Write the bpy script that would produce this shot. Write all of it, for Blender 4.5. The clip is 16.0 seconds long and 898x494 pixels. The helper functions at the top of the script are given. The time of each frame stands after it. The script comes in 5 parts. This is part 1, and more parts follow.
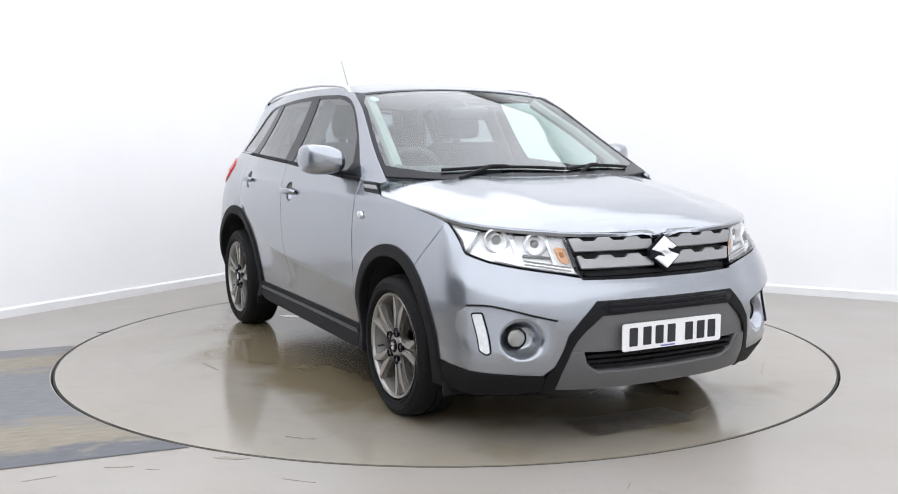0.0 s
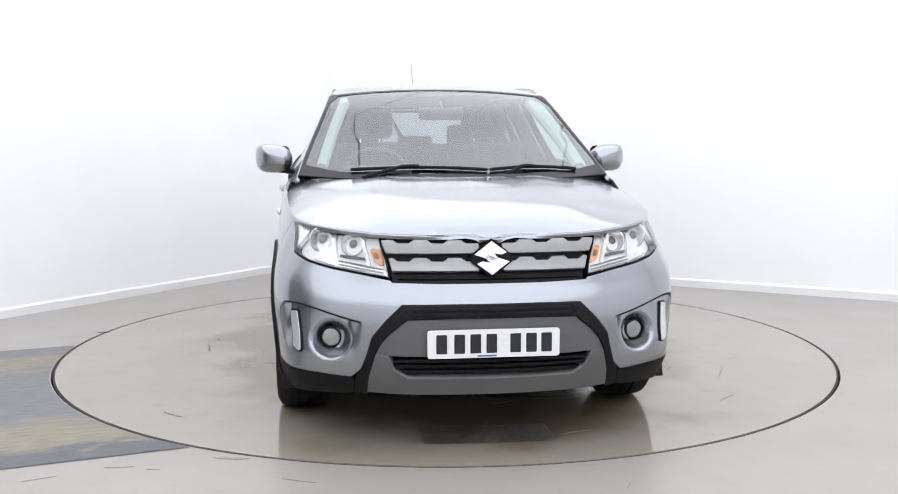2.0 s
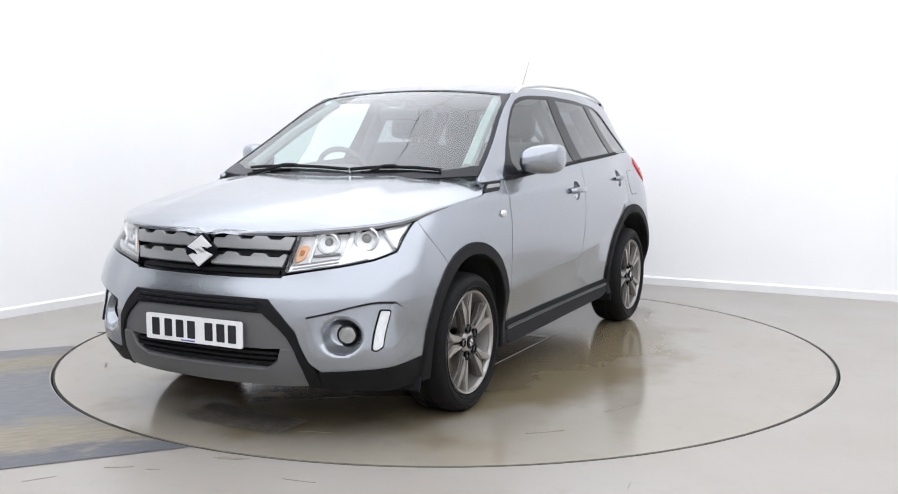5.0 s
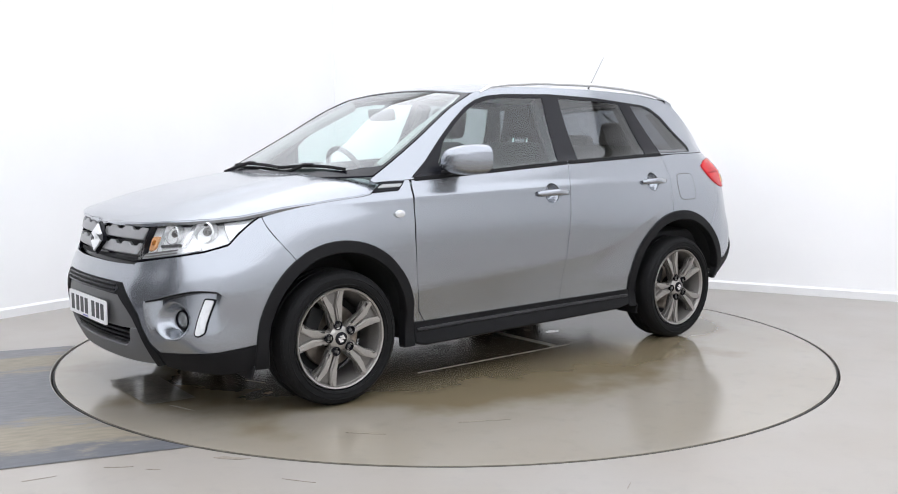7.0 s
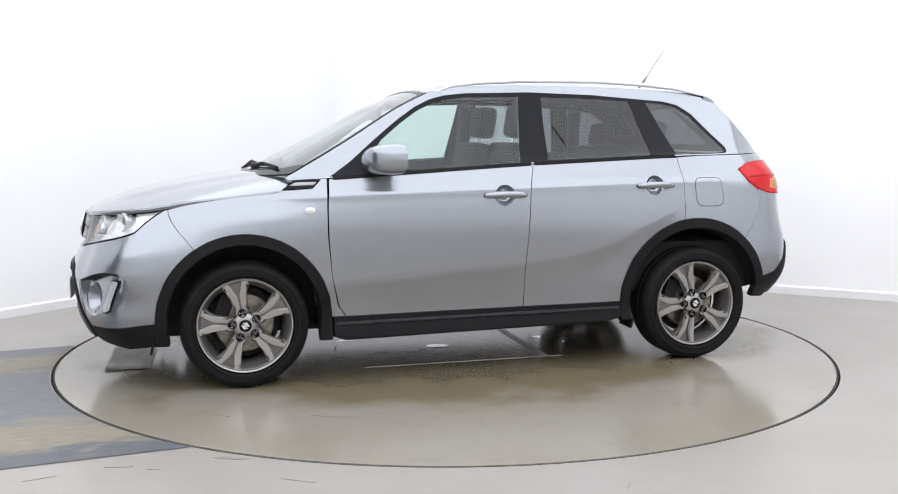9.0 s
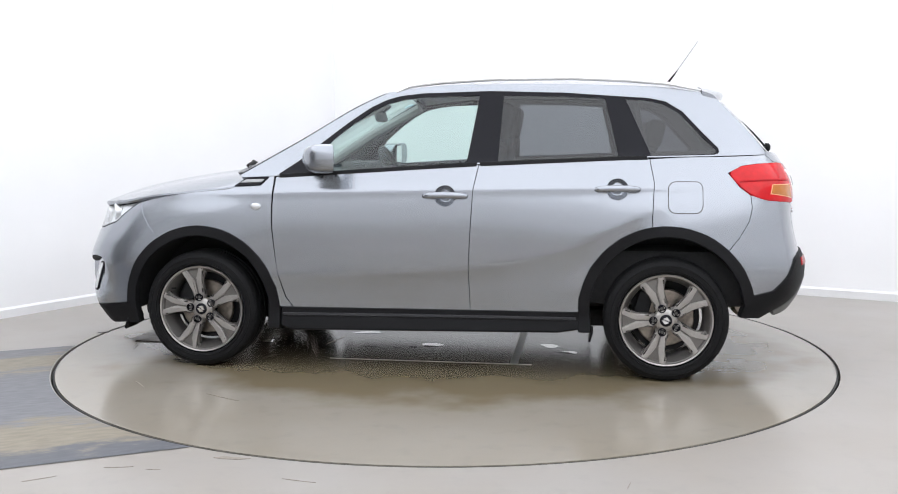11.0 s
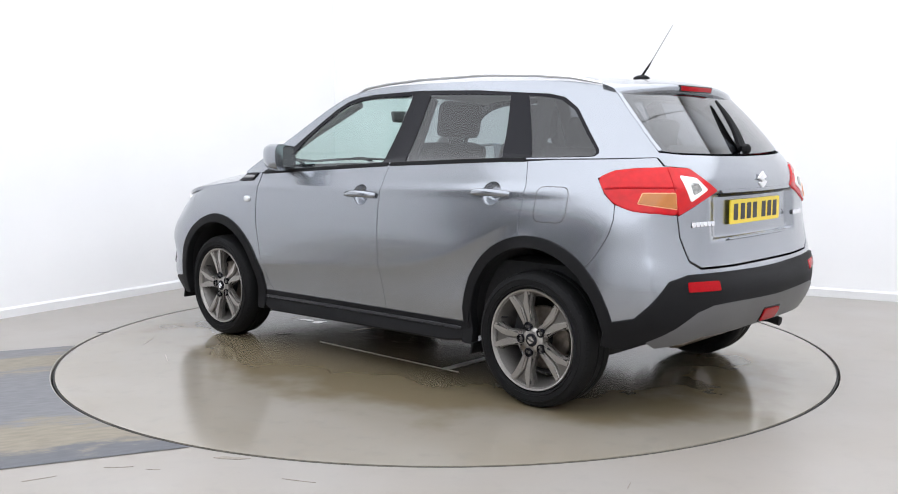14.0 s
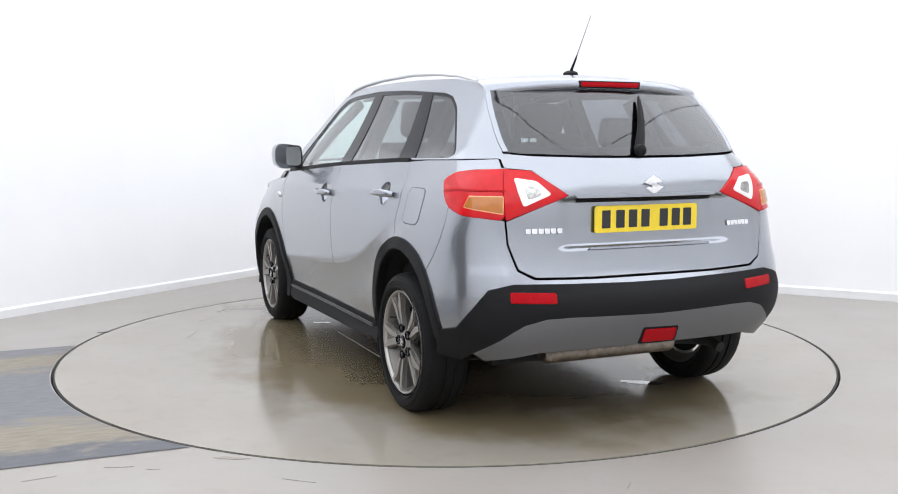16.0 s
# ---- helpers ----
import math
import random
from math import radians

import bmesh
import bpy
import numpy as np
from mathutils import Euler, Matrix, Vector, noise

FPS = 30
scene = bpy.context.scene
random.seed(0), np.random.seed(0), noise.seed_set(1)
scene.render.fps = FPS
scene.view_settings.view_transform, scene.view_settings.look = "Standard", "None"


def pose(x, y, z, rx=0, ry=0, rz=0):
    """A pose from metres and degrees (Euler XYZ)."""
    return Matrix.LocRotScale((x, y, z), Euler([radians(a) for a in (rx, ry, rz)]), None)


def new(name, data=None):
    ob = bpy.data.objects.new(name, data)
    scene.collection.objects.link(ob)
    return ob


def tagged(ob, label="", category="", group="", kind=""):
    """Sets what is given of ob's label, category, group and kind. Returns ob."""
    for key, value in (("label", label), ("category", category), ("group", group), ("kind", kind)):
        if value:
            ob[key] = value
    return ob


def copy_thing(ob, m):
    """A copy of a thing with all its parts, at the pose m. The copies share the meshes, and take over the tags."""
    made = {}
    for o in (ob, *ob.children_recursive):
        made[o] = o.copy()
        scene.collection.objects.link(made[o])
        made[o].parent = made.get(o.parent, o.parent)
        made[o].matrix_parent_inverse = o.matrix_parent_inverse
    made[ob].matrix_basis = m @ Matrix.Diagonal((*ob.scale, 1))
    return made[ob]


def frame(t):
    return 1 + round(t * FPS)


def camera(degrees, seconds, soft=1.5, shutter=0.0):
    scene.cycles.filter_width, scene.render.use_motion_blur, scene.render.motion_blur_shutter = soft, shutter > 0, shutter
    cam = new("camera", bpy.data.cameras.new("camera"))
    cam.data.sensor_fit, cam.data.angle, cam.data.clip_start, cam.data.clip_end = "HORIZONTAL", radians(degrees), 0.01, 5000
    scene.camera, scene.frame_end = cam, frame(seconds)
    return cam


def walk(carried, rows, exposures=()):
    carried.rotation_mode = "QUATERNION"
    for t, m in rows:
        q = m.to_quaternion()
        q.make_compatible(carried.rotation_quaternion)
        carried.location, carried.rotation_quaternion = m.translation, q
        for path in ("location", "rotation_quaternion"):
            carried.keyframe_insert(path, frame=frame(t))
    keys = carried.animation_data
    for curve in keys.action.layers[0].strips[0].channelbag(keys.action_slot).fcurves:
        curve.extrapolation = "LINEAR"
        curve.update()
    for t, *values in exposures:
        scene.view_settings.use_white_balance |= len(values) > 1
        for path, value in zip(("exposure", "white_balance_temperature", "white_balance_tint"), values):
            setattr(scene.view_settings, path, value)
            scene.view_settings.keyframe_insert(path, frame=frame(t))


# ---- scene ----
# ---------------------------------------------------------------- camera
# A fixed camera before a showroom turntable; the origin is the turntable's centre on the floor.
cam = camera(50.44, 16.0, soft=1.0)
EYE = pose(0, -5.759, 1.239, 90 - 6.39, 0.05, -0.19)
walk(cam, [(0, EYE), (16, EYE)], exposures=[(0, 0.5), (16, 0.5)])

# ---------------------------------------------------------------- world
world = bpy.data.worlds.new("world")
scene.world = world
world.use_nodes = True
world.node_tree.nodes["Background"].inputs[0].default_value = (1, 1, 1, 1)
world.node_tree.nodes["Background"].inputs[1].default_value = 0.02


# ---------------------------------------------------------------- materials
def mat(name, color=(0.5, 0.5, 0.5), rough=0.5, metal=0.0, coat=0.0, coat_rough=0.03, grain=0.0, grain_scale=60.0,
        stain=0.0, stain_scale=4.0, bump=0.0, bump_scale=200.0, emit=0.0, emit_color=(1, 1, 1), spec=0.5, random_tint=0.0):
    m = bpy.data.materials.new(name)
    m.use_nodes = True
    nt = m.node_tree
    b = nt.nodes["Principled BSDF"]
    b.inputs["Base Color"].default_value = (*color, 1)
    b.inputs["Roughness"].default_value = rough
    b.inputs["Metallic"].default_value = metal
    b.inputs["Specular IOR Level"].default_value = spec
    b.inputs["Coat Weight"].default_value = coat
    b.inputs["Coat Roughness"].default_value = coat_rough
    if emit:
        b.inputs["Emission Color"].default_value = (*emit_color, 1)
        b.inputs["Emission Strength"].default_value = emit
    tc = nt.nodes.new("ShaderNodeTexCoord")
    last = None
    for amount, scale, detail in ((grain, grain_scale, 4), (stain, stain_scale, 6)):
        if not amount:
            continue
        n = nt.nodes.new("ShaderNodeTexNoise")
        n.inputs["Scale"].default_value = scale
        n.inputs["Detail"].default_value = detail
        nt.links.new(tc.outputs["Object"], n.inputs["Vector"])
        r = nt.nodes.new("ShaderNodeMapRange")
        r.inputs["From Min"].default_value, r.inputs["From Max"].default_value = 0.3, 0.7
        r.inputs["To Min"].default_value, r.inputs["To Max"].default_value = 1 - amount, 1 + amount
        nt.links.new(n.outputs["Fac"], r.inputs["Value"])
        mul = nt.nodes.new("ShaderNodeMix")
        mul.data_type, mul.blend_type = "RGBA", "MULTIPLY"
        mul.inputs["Factor"].default_value = 1
        if last is None:
            mul.inputs["A"].default_value = (*color, 1)
        else:
            nt.links.new(last, mul.inputs["A"])
        nt.links.new(r.outputs["Result"], mul.inputs["B"])
        last = mul.outputs["Result"]
    if last is not None:
        nt.links.new(last, b.inputs["Base Color"])
    if bump:
        n = nt.nodes.new("ShaderNodeTexNoise")
        n.inputs["Scale"].default_value = bump_scale
        nt.links.new(tc.outputs["Object"], n.inputs["Vector"])
        bp = nt.nodes.new("ShaderNodeBump")
        bp.inputs["Strength"].default_value = bump
        bp.inputs["Distance"].default_value = 0.002
        nt.links.new(n.outputs["Fac"], bp.inputs["Height"])
        nt.links.new(bp.outputs["Normal"], b.inputs["Normal"])
    return m


def glass_mat(name, tint, rough=0.0, gloss=0.06):
    """A thin pane: tinted see-through, with a mirror gloss that grows towards grazing angles."""
    m = bpy.data.materials.new(name)
    m.use_nodes = True
    nt = m.node_tree
    nt.nodes.remove(nt.nodes["Principled BSDF"])
    tr = nt.nodes.new("ShaderNodeBsdfTransparent")
    tr.inputs[0].default_value = (*tint, 1)
    gl = nt.nodes.new("ShaderNodeBsdfGlossy")
    gl.inputs["Color"].default_value = (1, 1, 1, 1)
    gl.inputs["Roughness"].default_value = rough
    fr = nt.nodes.new("ShaderNodeLayerWeight")
    fr.inputs["Blend"].default_value = 0.5
    pw = nt.nodes.new("ShaderNodeMath")
    pw.operation = "POWER"
    pw.inputs[1].default_value = 4.0
    ad = nt.nodes.new("ShaderNodeMath")
    ad.operation = "MULTIPLY_ADD"
    ad.inputs[1].default_value, ad.inputs[2].default_value = 0.9, gloss
    nt.links.new(fr.outputs["Facing"], pw.inputs[0])
    nt.links.new(pw.outputs[0], ad.inputs[0])
    mx = nt.nodes.new("ShaderNodeMixShader")
    nt.links.new(ad.outputs[0], mx.inputs[0])
    nt.links.new(tr.outputs[0], mx.inputs[1])
    nt.links.new(gl.outputs[0], mx.inputs[2])
    nt.links.new(mx.outputs[0], nt.nodes["Material Output"].inputs[0])
    return m


PAINT = mat("grey_metallic_paint", (0.326, 0.343, 0.372), 0.25, 0.88, coat=0.8, coat_rough=0.09, grain=0.05, grain_scale=900)
PAINT.node_tree.nodes["Principled BSDF"].inputs["Coat IOR"].default_value = 1.42
BLACK = mat("black_textured_plastic", (0.008, 0.008, 0.009), 0.6, spec=0.18, grain=0.15, grain_scale=300, bump=0.25, bump_scale=700)
SATIN = mat("satin_black_trim", (0.02, 0.02, 0.022), 0.28, spec=0.4, grain=0.1, grain_scale=200)
GLOSSBLACK = mat("gloss_black_trim", (0.006, 0.006, 0.009), 0.22, spec=0.16)
GREYPLASTIC = mat("grey_satin_plastic", (0.125, 0.124, 0.126), 0.42, 0.2, grain=0.06, grain_scale=300)
SILVER = mat("satin_silver_trim", (0.50, 0.50, 0.51), 0.30, 0.8, grain=0.05, grain_scale=200)
RAIL = mat("bright_roof_rail", (0.80, 0.80, 0.81), 0.3, 0.6)
CHROME = mat("chrome", (0.85, 0.85, 0.87), 0.08, 1.0)
RUBBER = mat("tyre_rubber", (0.008, 0.008, 0.0085), 0.62, spec=0.16, grain=0.2, grain_scale=120, bump=0.3, bump_scale=400)
ALLOY = mat("silver_alloy", (0.37, 0.352, 0.332), 0.34, 0.78, grain=0.08, grain_scale=150)
ALLOYMID = mat("grey_alloy_recess", (0.18, 0.17, 0.16), 0.4, 0.6, grain=0.08, grain_scale=150)
ALLOYDARK = mat("grey_alloy", (0.11, 0.107, 0.104), 0.45, 0.6, grain=0.08, grain_scale=150)
DARK = mat("dark_underside", (0.012, 0.012, 0.013), 0.8, grain=0.3, grain_scale=40)
STEEL = mat("brake_steel", (0.27, 0.235, 0.20), 0.4, 0.9, stain=0.3, stain_scale=30)
CLOTH = mat("dark_seat_cloth", (0.020, 0.021, 0.023), 0.9, grain=0.25, grain_scale=400, bump=0.3, bump_scale=500)
TRIM = mat("interior_plastic", (0.05, 0.052, 0.055), 0.6, grain=0.1, grain_scale=300)
HEADLINER = mat("pale_headliner", (0.34, 0.34, 0.33), 0.9, grain=0.05, grain_scale=300)
PLATEW = mat("white_plate", (0.80, 0.80, 0.80), 0.3, grain=0.03, grain_scale=80)
PLATEY = mat("yellow_plate", (0.80, 0.60, 0.03), 0.3, grain=0.04, grain_scale=80)
INK = mat("black_print", (0.015, 0.015, 0.02), 0.4)
PALEBLUE = mat("pale_blue_paper", (0.45, 0.68, 0.78), 0.5)
BLUEINK = mat("blue_print", (0.12, 0.13, 0.42), 0.4)
RED = mat("red_lamp_plastic", (0.50, 0.004, 0.008), 0.10, spec=0.28, coat=0.12, grain=0.12, grain_scale=30, emit=0.03, emit_color=(1, 0.03, 0.03))
DEEPRED = mat("deep_red_reflector", (0.36, 0.003, 0.007), 0.25, spec=0.12, grain=0.15, grain_scale=120)
AMBER = mat("amber_lamp_plastic", (0.42, 0.14, 0.02), 0.12, coat=0.3, grain=0.12, grain_scale=20)
PALEAMBER = mat("pale_amber_bulb", (0.80, 0.42, 0.20), 0.2, coat=0.5, grain=0.25, grain_scale=90)
HOUSING = mat("lamp_housing", (0.86, 0.86, 0.85), 0.35, 0.10, grain=0.08, grain_scale=40)
BOWL = mat("bright_lamp_bowl", (0.86, 0.86, 0.86), 0.22, 0.6)
BARGREY = mat("grille_bar_grey", (0.34, 0.34, 0.345), 0.36, 0.6, grain=0.06, grain_scale=200)
BADGE = mat("bright_badge", (0.85, 0.85, 0.86), 0.30, 0.35)
LAMPWHITE = mat("clear_lamp_plastic", (0.70, 0.71, 0.72), 0.14, 0.5, coat=1.0, grain=0.12, grain_scale=50)
REFLECTOR = mat("lamp_reflector", (0.42, 0.42, 0.40), 0.15, 0.9, grain=0.3, grain_scale=60)
GLASS = glass_mat("clear_glass", (0.74, 0.85, 0.82), 0.0, 0.05)
REARGLASS = glass_mat("half_tinted_glass", (0.37, 0.39, 0.41), 0.0, 0.05)
WINDSCREEN = glass_mat("windscreen_glass", (0.75, 0.88, 0.85), 0.0, 0.085)
BACKGLASS = glass_mat("back_window_glass", (0.33, 0.35, 0.38), 0.0, 0.09)
PRIVACY = glass_mat("privacy_glass", (0.22, 0.23, 0.25), 0.0, 0.06)
LENS = glass_mat("lamp_lens", (0.96, 0.97, 0.98))
MIRROR = mat("mirror_glass", (0.8, 0.82, 0.83), 0.02, 1.0)


def floor_mat(name, base, wet, damp_shade=None):
    """Worn pale epoxy: broad stains, scuffs and a sheen that is patchily glossier where it is damp."""
    m = bpy.data.materials.new(name)
    m.use_nodes = True
    nt = m.node_tree
    b = nt.nodes["Principled BSDF"]
    tc = nt.nodes.new("ShaderNodeTexCoord")

    def noise_fac(scale, detail, lo, hi, to_lo, to_hi, stretch=(1, 1, 1)):
        mp = nt.nodes.new("ShaderNodeMapping")
        mp.inputs["Scale"].default_value = stretch
        nt.links.new(tc.outputs["Object"], mp.inputs["Vector"])
        n = nt.nodes.new("ShaderNodeTexNoise")
        n.inputs["Scale"].default_value, n.inputs["Detail"].default_value = scale, detail
        nt.links.new(mp.outputs[0], n.inputs["Vector"])
        r = nt.nodes.new("ShaderNodeMapRange")
        r.inputs["From Min"].default_value, r.inputs["From Max"].default_value = lo, hi
        r.inputs["To Min"].default_value, r.inputs["To Max"].default_value = to_lo, to_hi
        nt.links.new(n.outputs["Fac"], r.inputs["Value"])
        return r.outputs["Result"]

    def mix(fac, a, c, kind="MIX"):
        x = nt.nodes.new("ShaderNodeMix")
        x.data_type, x.blend_type = "RGBA", kind
        nt.links.new(fac, x.inputs["Factor"])
        for sock, v in (("A", a), ("B", c)):
            if isinstance(v, tuple):
                x.inputs[sock].default_value = (*v, 1)
            else:
                nt.links.new(v, x.inputs[sock])
        return x.outputs["Result"]

    col = mix(noise_fac(1.3, 3, 0.25, 0.8, 0, 1), base, tuple(k * f for k, f in zip(base, (0.90, 0.86, 0.80))))
    col = mix(noise_fac(9, 8, 0.55, 0.8, 0, 0.35), col, tuple(k * 0.72 for k in base))
    col = mix(noise_fac(70, 3, 0.62, 0.8, 0, 0.4), col, tuple(k * 0.8 for k in base))
    gloss = None
    if damp_shade:
        # dirty water that ran off the car: ragged brown damp, wettest in its middle; its dark colour also paints in the
        # car's shade
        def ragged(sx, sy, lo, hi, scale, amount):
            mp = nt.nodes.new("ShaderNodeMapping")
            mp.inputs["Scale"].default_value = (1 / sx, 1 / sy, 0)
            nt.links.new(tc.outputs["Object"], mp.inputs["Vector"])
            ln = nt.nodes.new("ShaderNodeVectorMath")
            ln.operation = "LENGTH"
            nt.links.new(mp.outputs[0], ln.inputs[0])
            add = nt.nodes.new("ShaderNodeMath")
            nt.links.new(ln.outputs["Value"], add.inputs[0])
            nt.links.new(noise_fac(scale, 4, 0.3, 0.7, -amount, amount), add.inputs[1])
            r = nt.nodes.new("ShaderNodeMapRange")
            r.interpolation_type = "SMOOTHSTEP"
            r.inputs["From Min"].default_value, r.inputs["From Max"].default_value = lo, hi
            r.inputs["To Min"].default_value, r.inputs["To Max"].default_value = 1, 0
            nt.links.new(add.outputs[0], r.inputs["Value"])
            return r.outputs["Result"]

        col = mix(ragged(2.05, 1.35, 0.80, 1.10, 1.6, 0.20), col, damp_shade)
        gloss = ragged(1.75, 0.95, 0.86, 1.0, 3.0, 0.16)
        col = mix(gloss, col, tuple(k * 0.80 for k in damp_shade))
    nt.links.new(col, b.inputs["Base Color"])
    rough = noise_fac(1.7, 3, 0.30, 0.70, 0.36 if not wet else 0.18, 0.30 if not wet else 0.10)
    if gloss is not None:
        rough = mix(gloss, rough, (0.17, 0.17, 0.17))
    nt.links.new(rough, b.inputs["Roughness"])
    b.inputs["Specular IOR Level"].default_value = 0.8 if wet else 0.5
    bp = nt.nodes.new("ShaderNodeBump")
    bp.inputs["Strength"].default_value, bp.inputs["Distance"].default_value = 0.06, 0.003
    nt.links.new(noise_fac(14, 3, 0, 1, 0, 1), bp.inputs["Height"])
    nt.links.new(bp.outputs["Normal"], b.inputs["Normal"])
    return m


FLOOR = floor_mat("pale_epoxy_floor", (0.345, 0.324, 0.300), False)
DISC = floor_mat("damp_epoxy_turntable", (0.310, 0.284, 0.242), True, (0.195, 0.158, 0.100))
WALLWHITE = mat("white_wall_paint", (0.92, 0.92, 0.925), 0.6, stain=0.015, stain_scale=1.5)
SKIRT = mat("white_skirting", (0.82, 0.82, 0.82), 0.35, stain=0.03, stain_scale=5)
CEILING = mat("ceiling_paint", (0.55, 0.53, 0.50), 0.8)
PANEL = mat("luminous_ceiling", (0.25, 0.25, 0.25), 0.6, emit=1.55, emit_color=(0.94, 0.97, 1.04))
WATER = glass_mat("water_film", (0.90, 0.90, 0.90), 0.0, 0.16)
HATCH = mat("worn_hatch_plate", (0.29, 0.265, 0.225), 0.13, 0.0, spec=0.7, grain=0.12, grain_scale=60, stain=0.2, stain_scale=8)
SEAM = mat("pale_seam_strip", (0.36, 0.34, 0.31), 0.35, grain=0.2, grain_scale=80)
DOORGREY = mat("dark_door_panel", (0.06, 0.06, 0.065), 0.55, stain=0.15, stain_scale=3)
SCUFF = mat("brown_scuff", (0.20, 0.172, 0.128), 0.5, grain=0.3, grain_scale=60)
STAIN = mat("faint_brown_stain", (0.27, 0.24, 0.20), 0.4, grain=0.2, grain_scale=50)
GROOVE = mat("dark_groove", (0.02, 0.02, 0.018), 0.7)


def band_mat():
    """Grey floor paint with brown dirt in streaks that run along the band."""
    m = mat("worn_grey_floor_paint", (0.2, 0.21, 0.23), 0.5, spec=0.3)
    nt = m.node_tree
    b = nt.nodes["Principled BSDF"]
    tc = nt.nodes.new("ShaderNodeTexCoord")
    mp = nt.nodes.new("ShaderNodeMapping")
    mp.inputs["Scale"].default_value = (0.45, 1.6, 1)
    nt.links.new(tc.outputs["Object"], mp.inputs["Vector"])
    n = nt.nodes.new("ShaderNodeTexNoise")
    n.inputs["Scale"].default_value, n.inputs["Detail"].default_value = 3.2, 9
    n.inputs["Roughness"].default_value = 0.68
    nt.links.new(mp.outputs[0], n.inputs["Vector"])
    # place across the band, made ragged by the noise: 0 at its near edge, 1 at its far edge
    sep = nt.nodes.new("ShaderNodeSeparateXYZ")
    nt.links.new(tc.outputs["Object"], sep.inputs[0])
    wob = nt.nodes.new("ShaderNodeMath")
    wob.operation = "MULTIPLY_ADD"
    wob.inputs[1].default_value, wob.inputs[2].default_value = 1.1, -0.55
    nt.links.new(n.outputs["Fac"], wob.inputs[0])
    add = nt.nodes.new("ShaderNodeMath")
    nt.links.new(sep.outputs[1], add.inputs[0])
    nt.links.new(wob.outputs[0], add.inputs[1])
    mr = nt.nodes.new("ShaderNodeMapRange")
    mr.inputs["From Min"].default_value, mr.inputs["From Max"].default_value = -1.1, 1.2
    nt.links.new(add.outputs[0], mr.inputs["Value"])
    cr = nt.nodes.new("ShaderNodeValToRGB")
    grey, dark, brown = (0.170, 0.170, 0.183, 1), (0.115, 0.118, 0.130, 1), (0.245, 0.215, 0.165, 1)
    stops = ((0.0, dark), (0.07, dark), (0.11, brown), (0.22, brown), (0.27, grey), (0.70, grey), (0.75, brown), (0.87, brown), (0.92, grey), (1.0, grey))
    el = cr.color_ramp.elements
    el[0].position, el[0].color = stops[0]
    el[1].position, el[1].color = stops[-1]
    for p, c in stops[1:-1]:
        e = el.new(p)
        e.color = c
    nt.links.new(mr.outputs["Result"], cr.inputs[0])
    # fine wear
    n2 = nt.nodes.new("ShaderNodeTexNoise")
    n2.inputs["Scale"].default_value, n2.inputs["Detail"].default_value = 26, 6
    nt.links.new(mp.outputs[0], n2.inputs["Vector"])
    r2 = nt.nodes.new("ShaderNodeMapRange")
    r2.inputs["From Min"].default_value, r2.inputs["From Max"].default_value = 0.3, 0.7
    r2.inputs["To Min"].default_value, r2.inputs["To Max"].default_value = 0.86, 1.14
    nt.links.new(n2.outputs["Fac"], r2.inputs["Value"])
    x = nt.nodes.new("ShaderNodeMix")
    x.data_type, x.blend_type = "RGBA", "MULTIPLY"
    x.inputs["Factor"].default_value = 1
    nt.links.new(cr.outputs[0], x.inputs["A"])
    nt.links.new(r2.outputs["Result"], x.inputs["B"])
    nt.links.new(x.outputs["Result"], b.inputs["Base Color"])
    return m


BAND = band_mat()


# ---------------------------------------------------------------- mesh helpers
def make(name, verts, faces, material, parent=None, label="", normals=None, smooth=True):
    me = bpy.data.meshes.new(name)
    me.from_pydata([tuple(v) for v in verts], [], [tuple(f) for f in faces])
    me.materials.append(material)
    if smooth:
        me.polygons.foreach_set("use_smooth", [True] * len(me.polygons))
    if normals is not None:
        me.normals_split_custom_set_from_vertices([tuple(n) for n in normals])
    me.update()
    ob = new(name, me)
    if parent is not None:
        ob.parent = parent
    if label:
        ob["label"] = label
    return ob


def part(name, bm, material, parent=None, label="", angle=35):
    """Links a bmesh as one mesh object; edges sharper than the angle stay sharp."""
    bmesh.ops.recalc_face_normals(bm, faces=bm.faces)
    for f in bm.faces:
        f.smooth = True
    for e in bm.edges:
        if len(e.link_faces) == 2 and e.calc_face_angle(0) > radians(angle):
            e.smooth = False
    me = bpy.data.meshes.new(name)
    bm.to_mesh(me)
    bm.free()
    me.materials.append(material)
    ob = new(name, me)
    if parent is not None:
        ob.parent = parent
    if label:
        ob["label"] = label
    return ob


def box(size, m=Matrix(), bevel=0.0, seg=2, taper=None):
    bm = bmesh.new()
    bmesh.ops.create_cube(bm, size=1)
    bmesh.ops.scale(bm, vec=size, verts=bm.verts)
    if taper:
        for v in bm.verts:
            if v.co.z > 0:
                v.co.x *= taper[0]
                v.co.y *= taper[1]
    if bevel:
        bmesh.ops.bevel(bm, geom=list(bm.edges), offset=bevel, segments=seg, affect="EDGES", profile=0.6)
    bm.transform(m)
    return bm


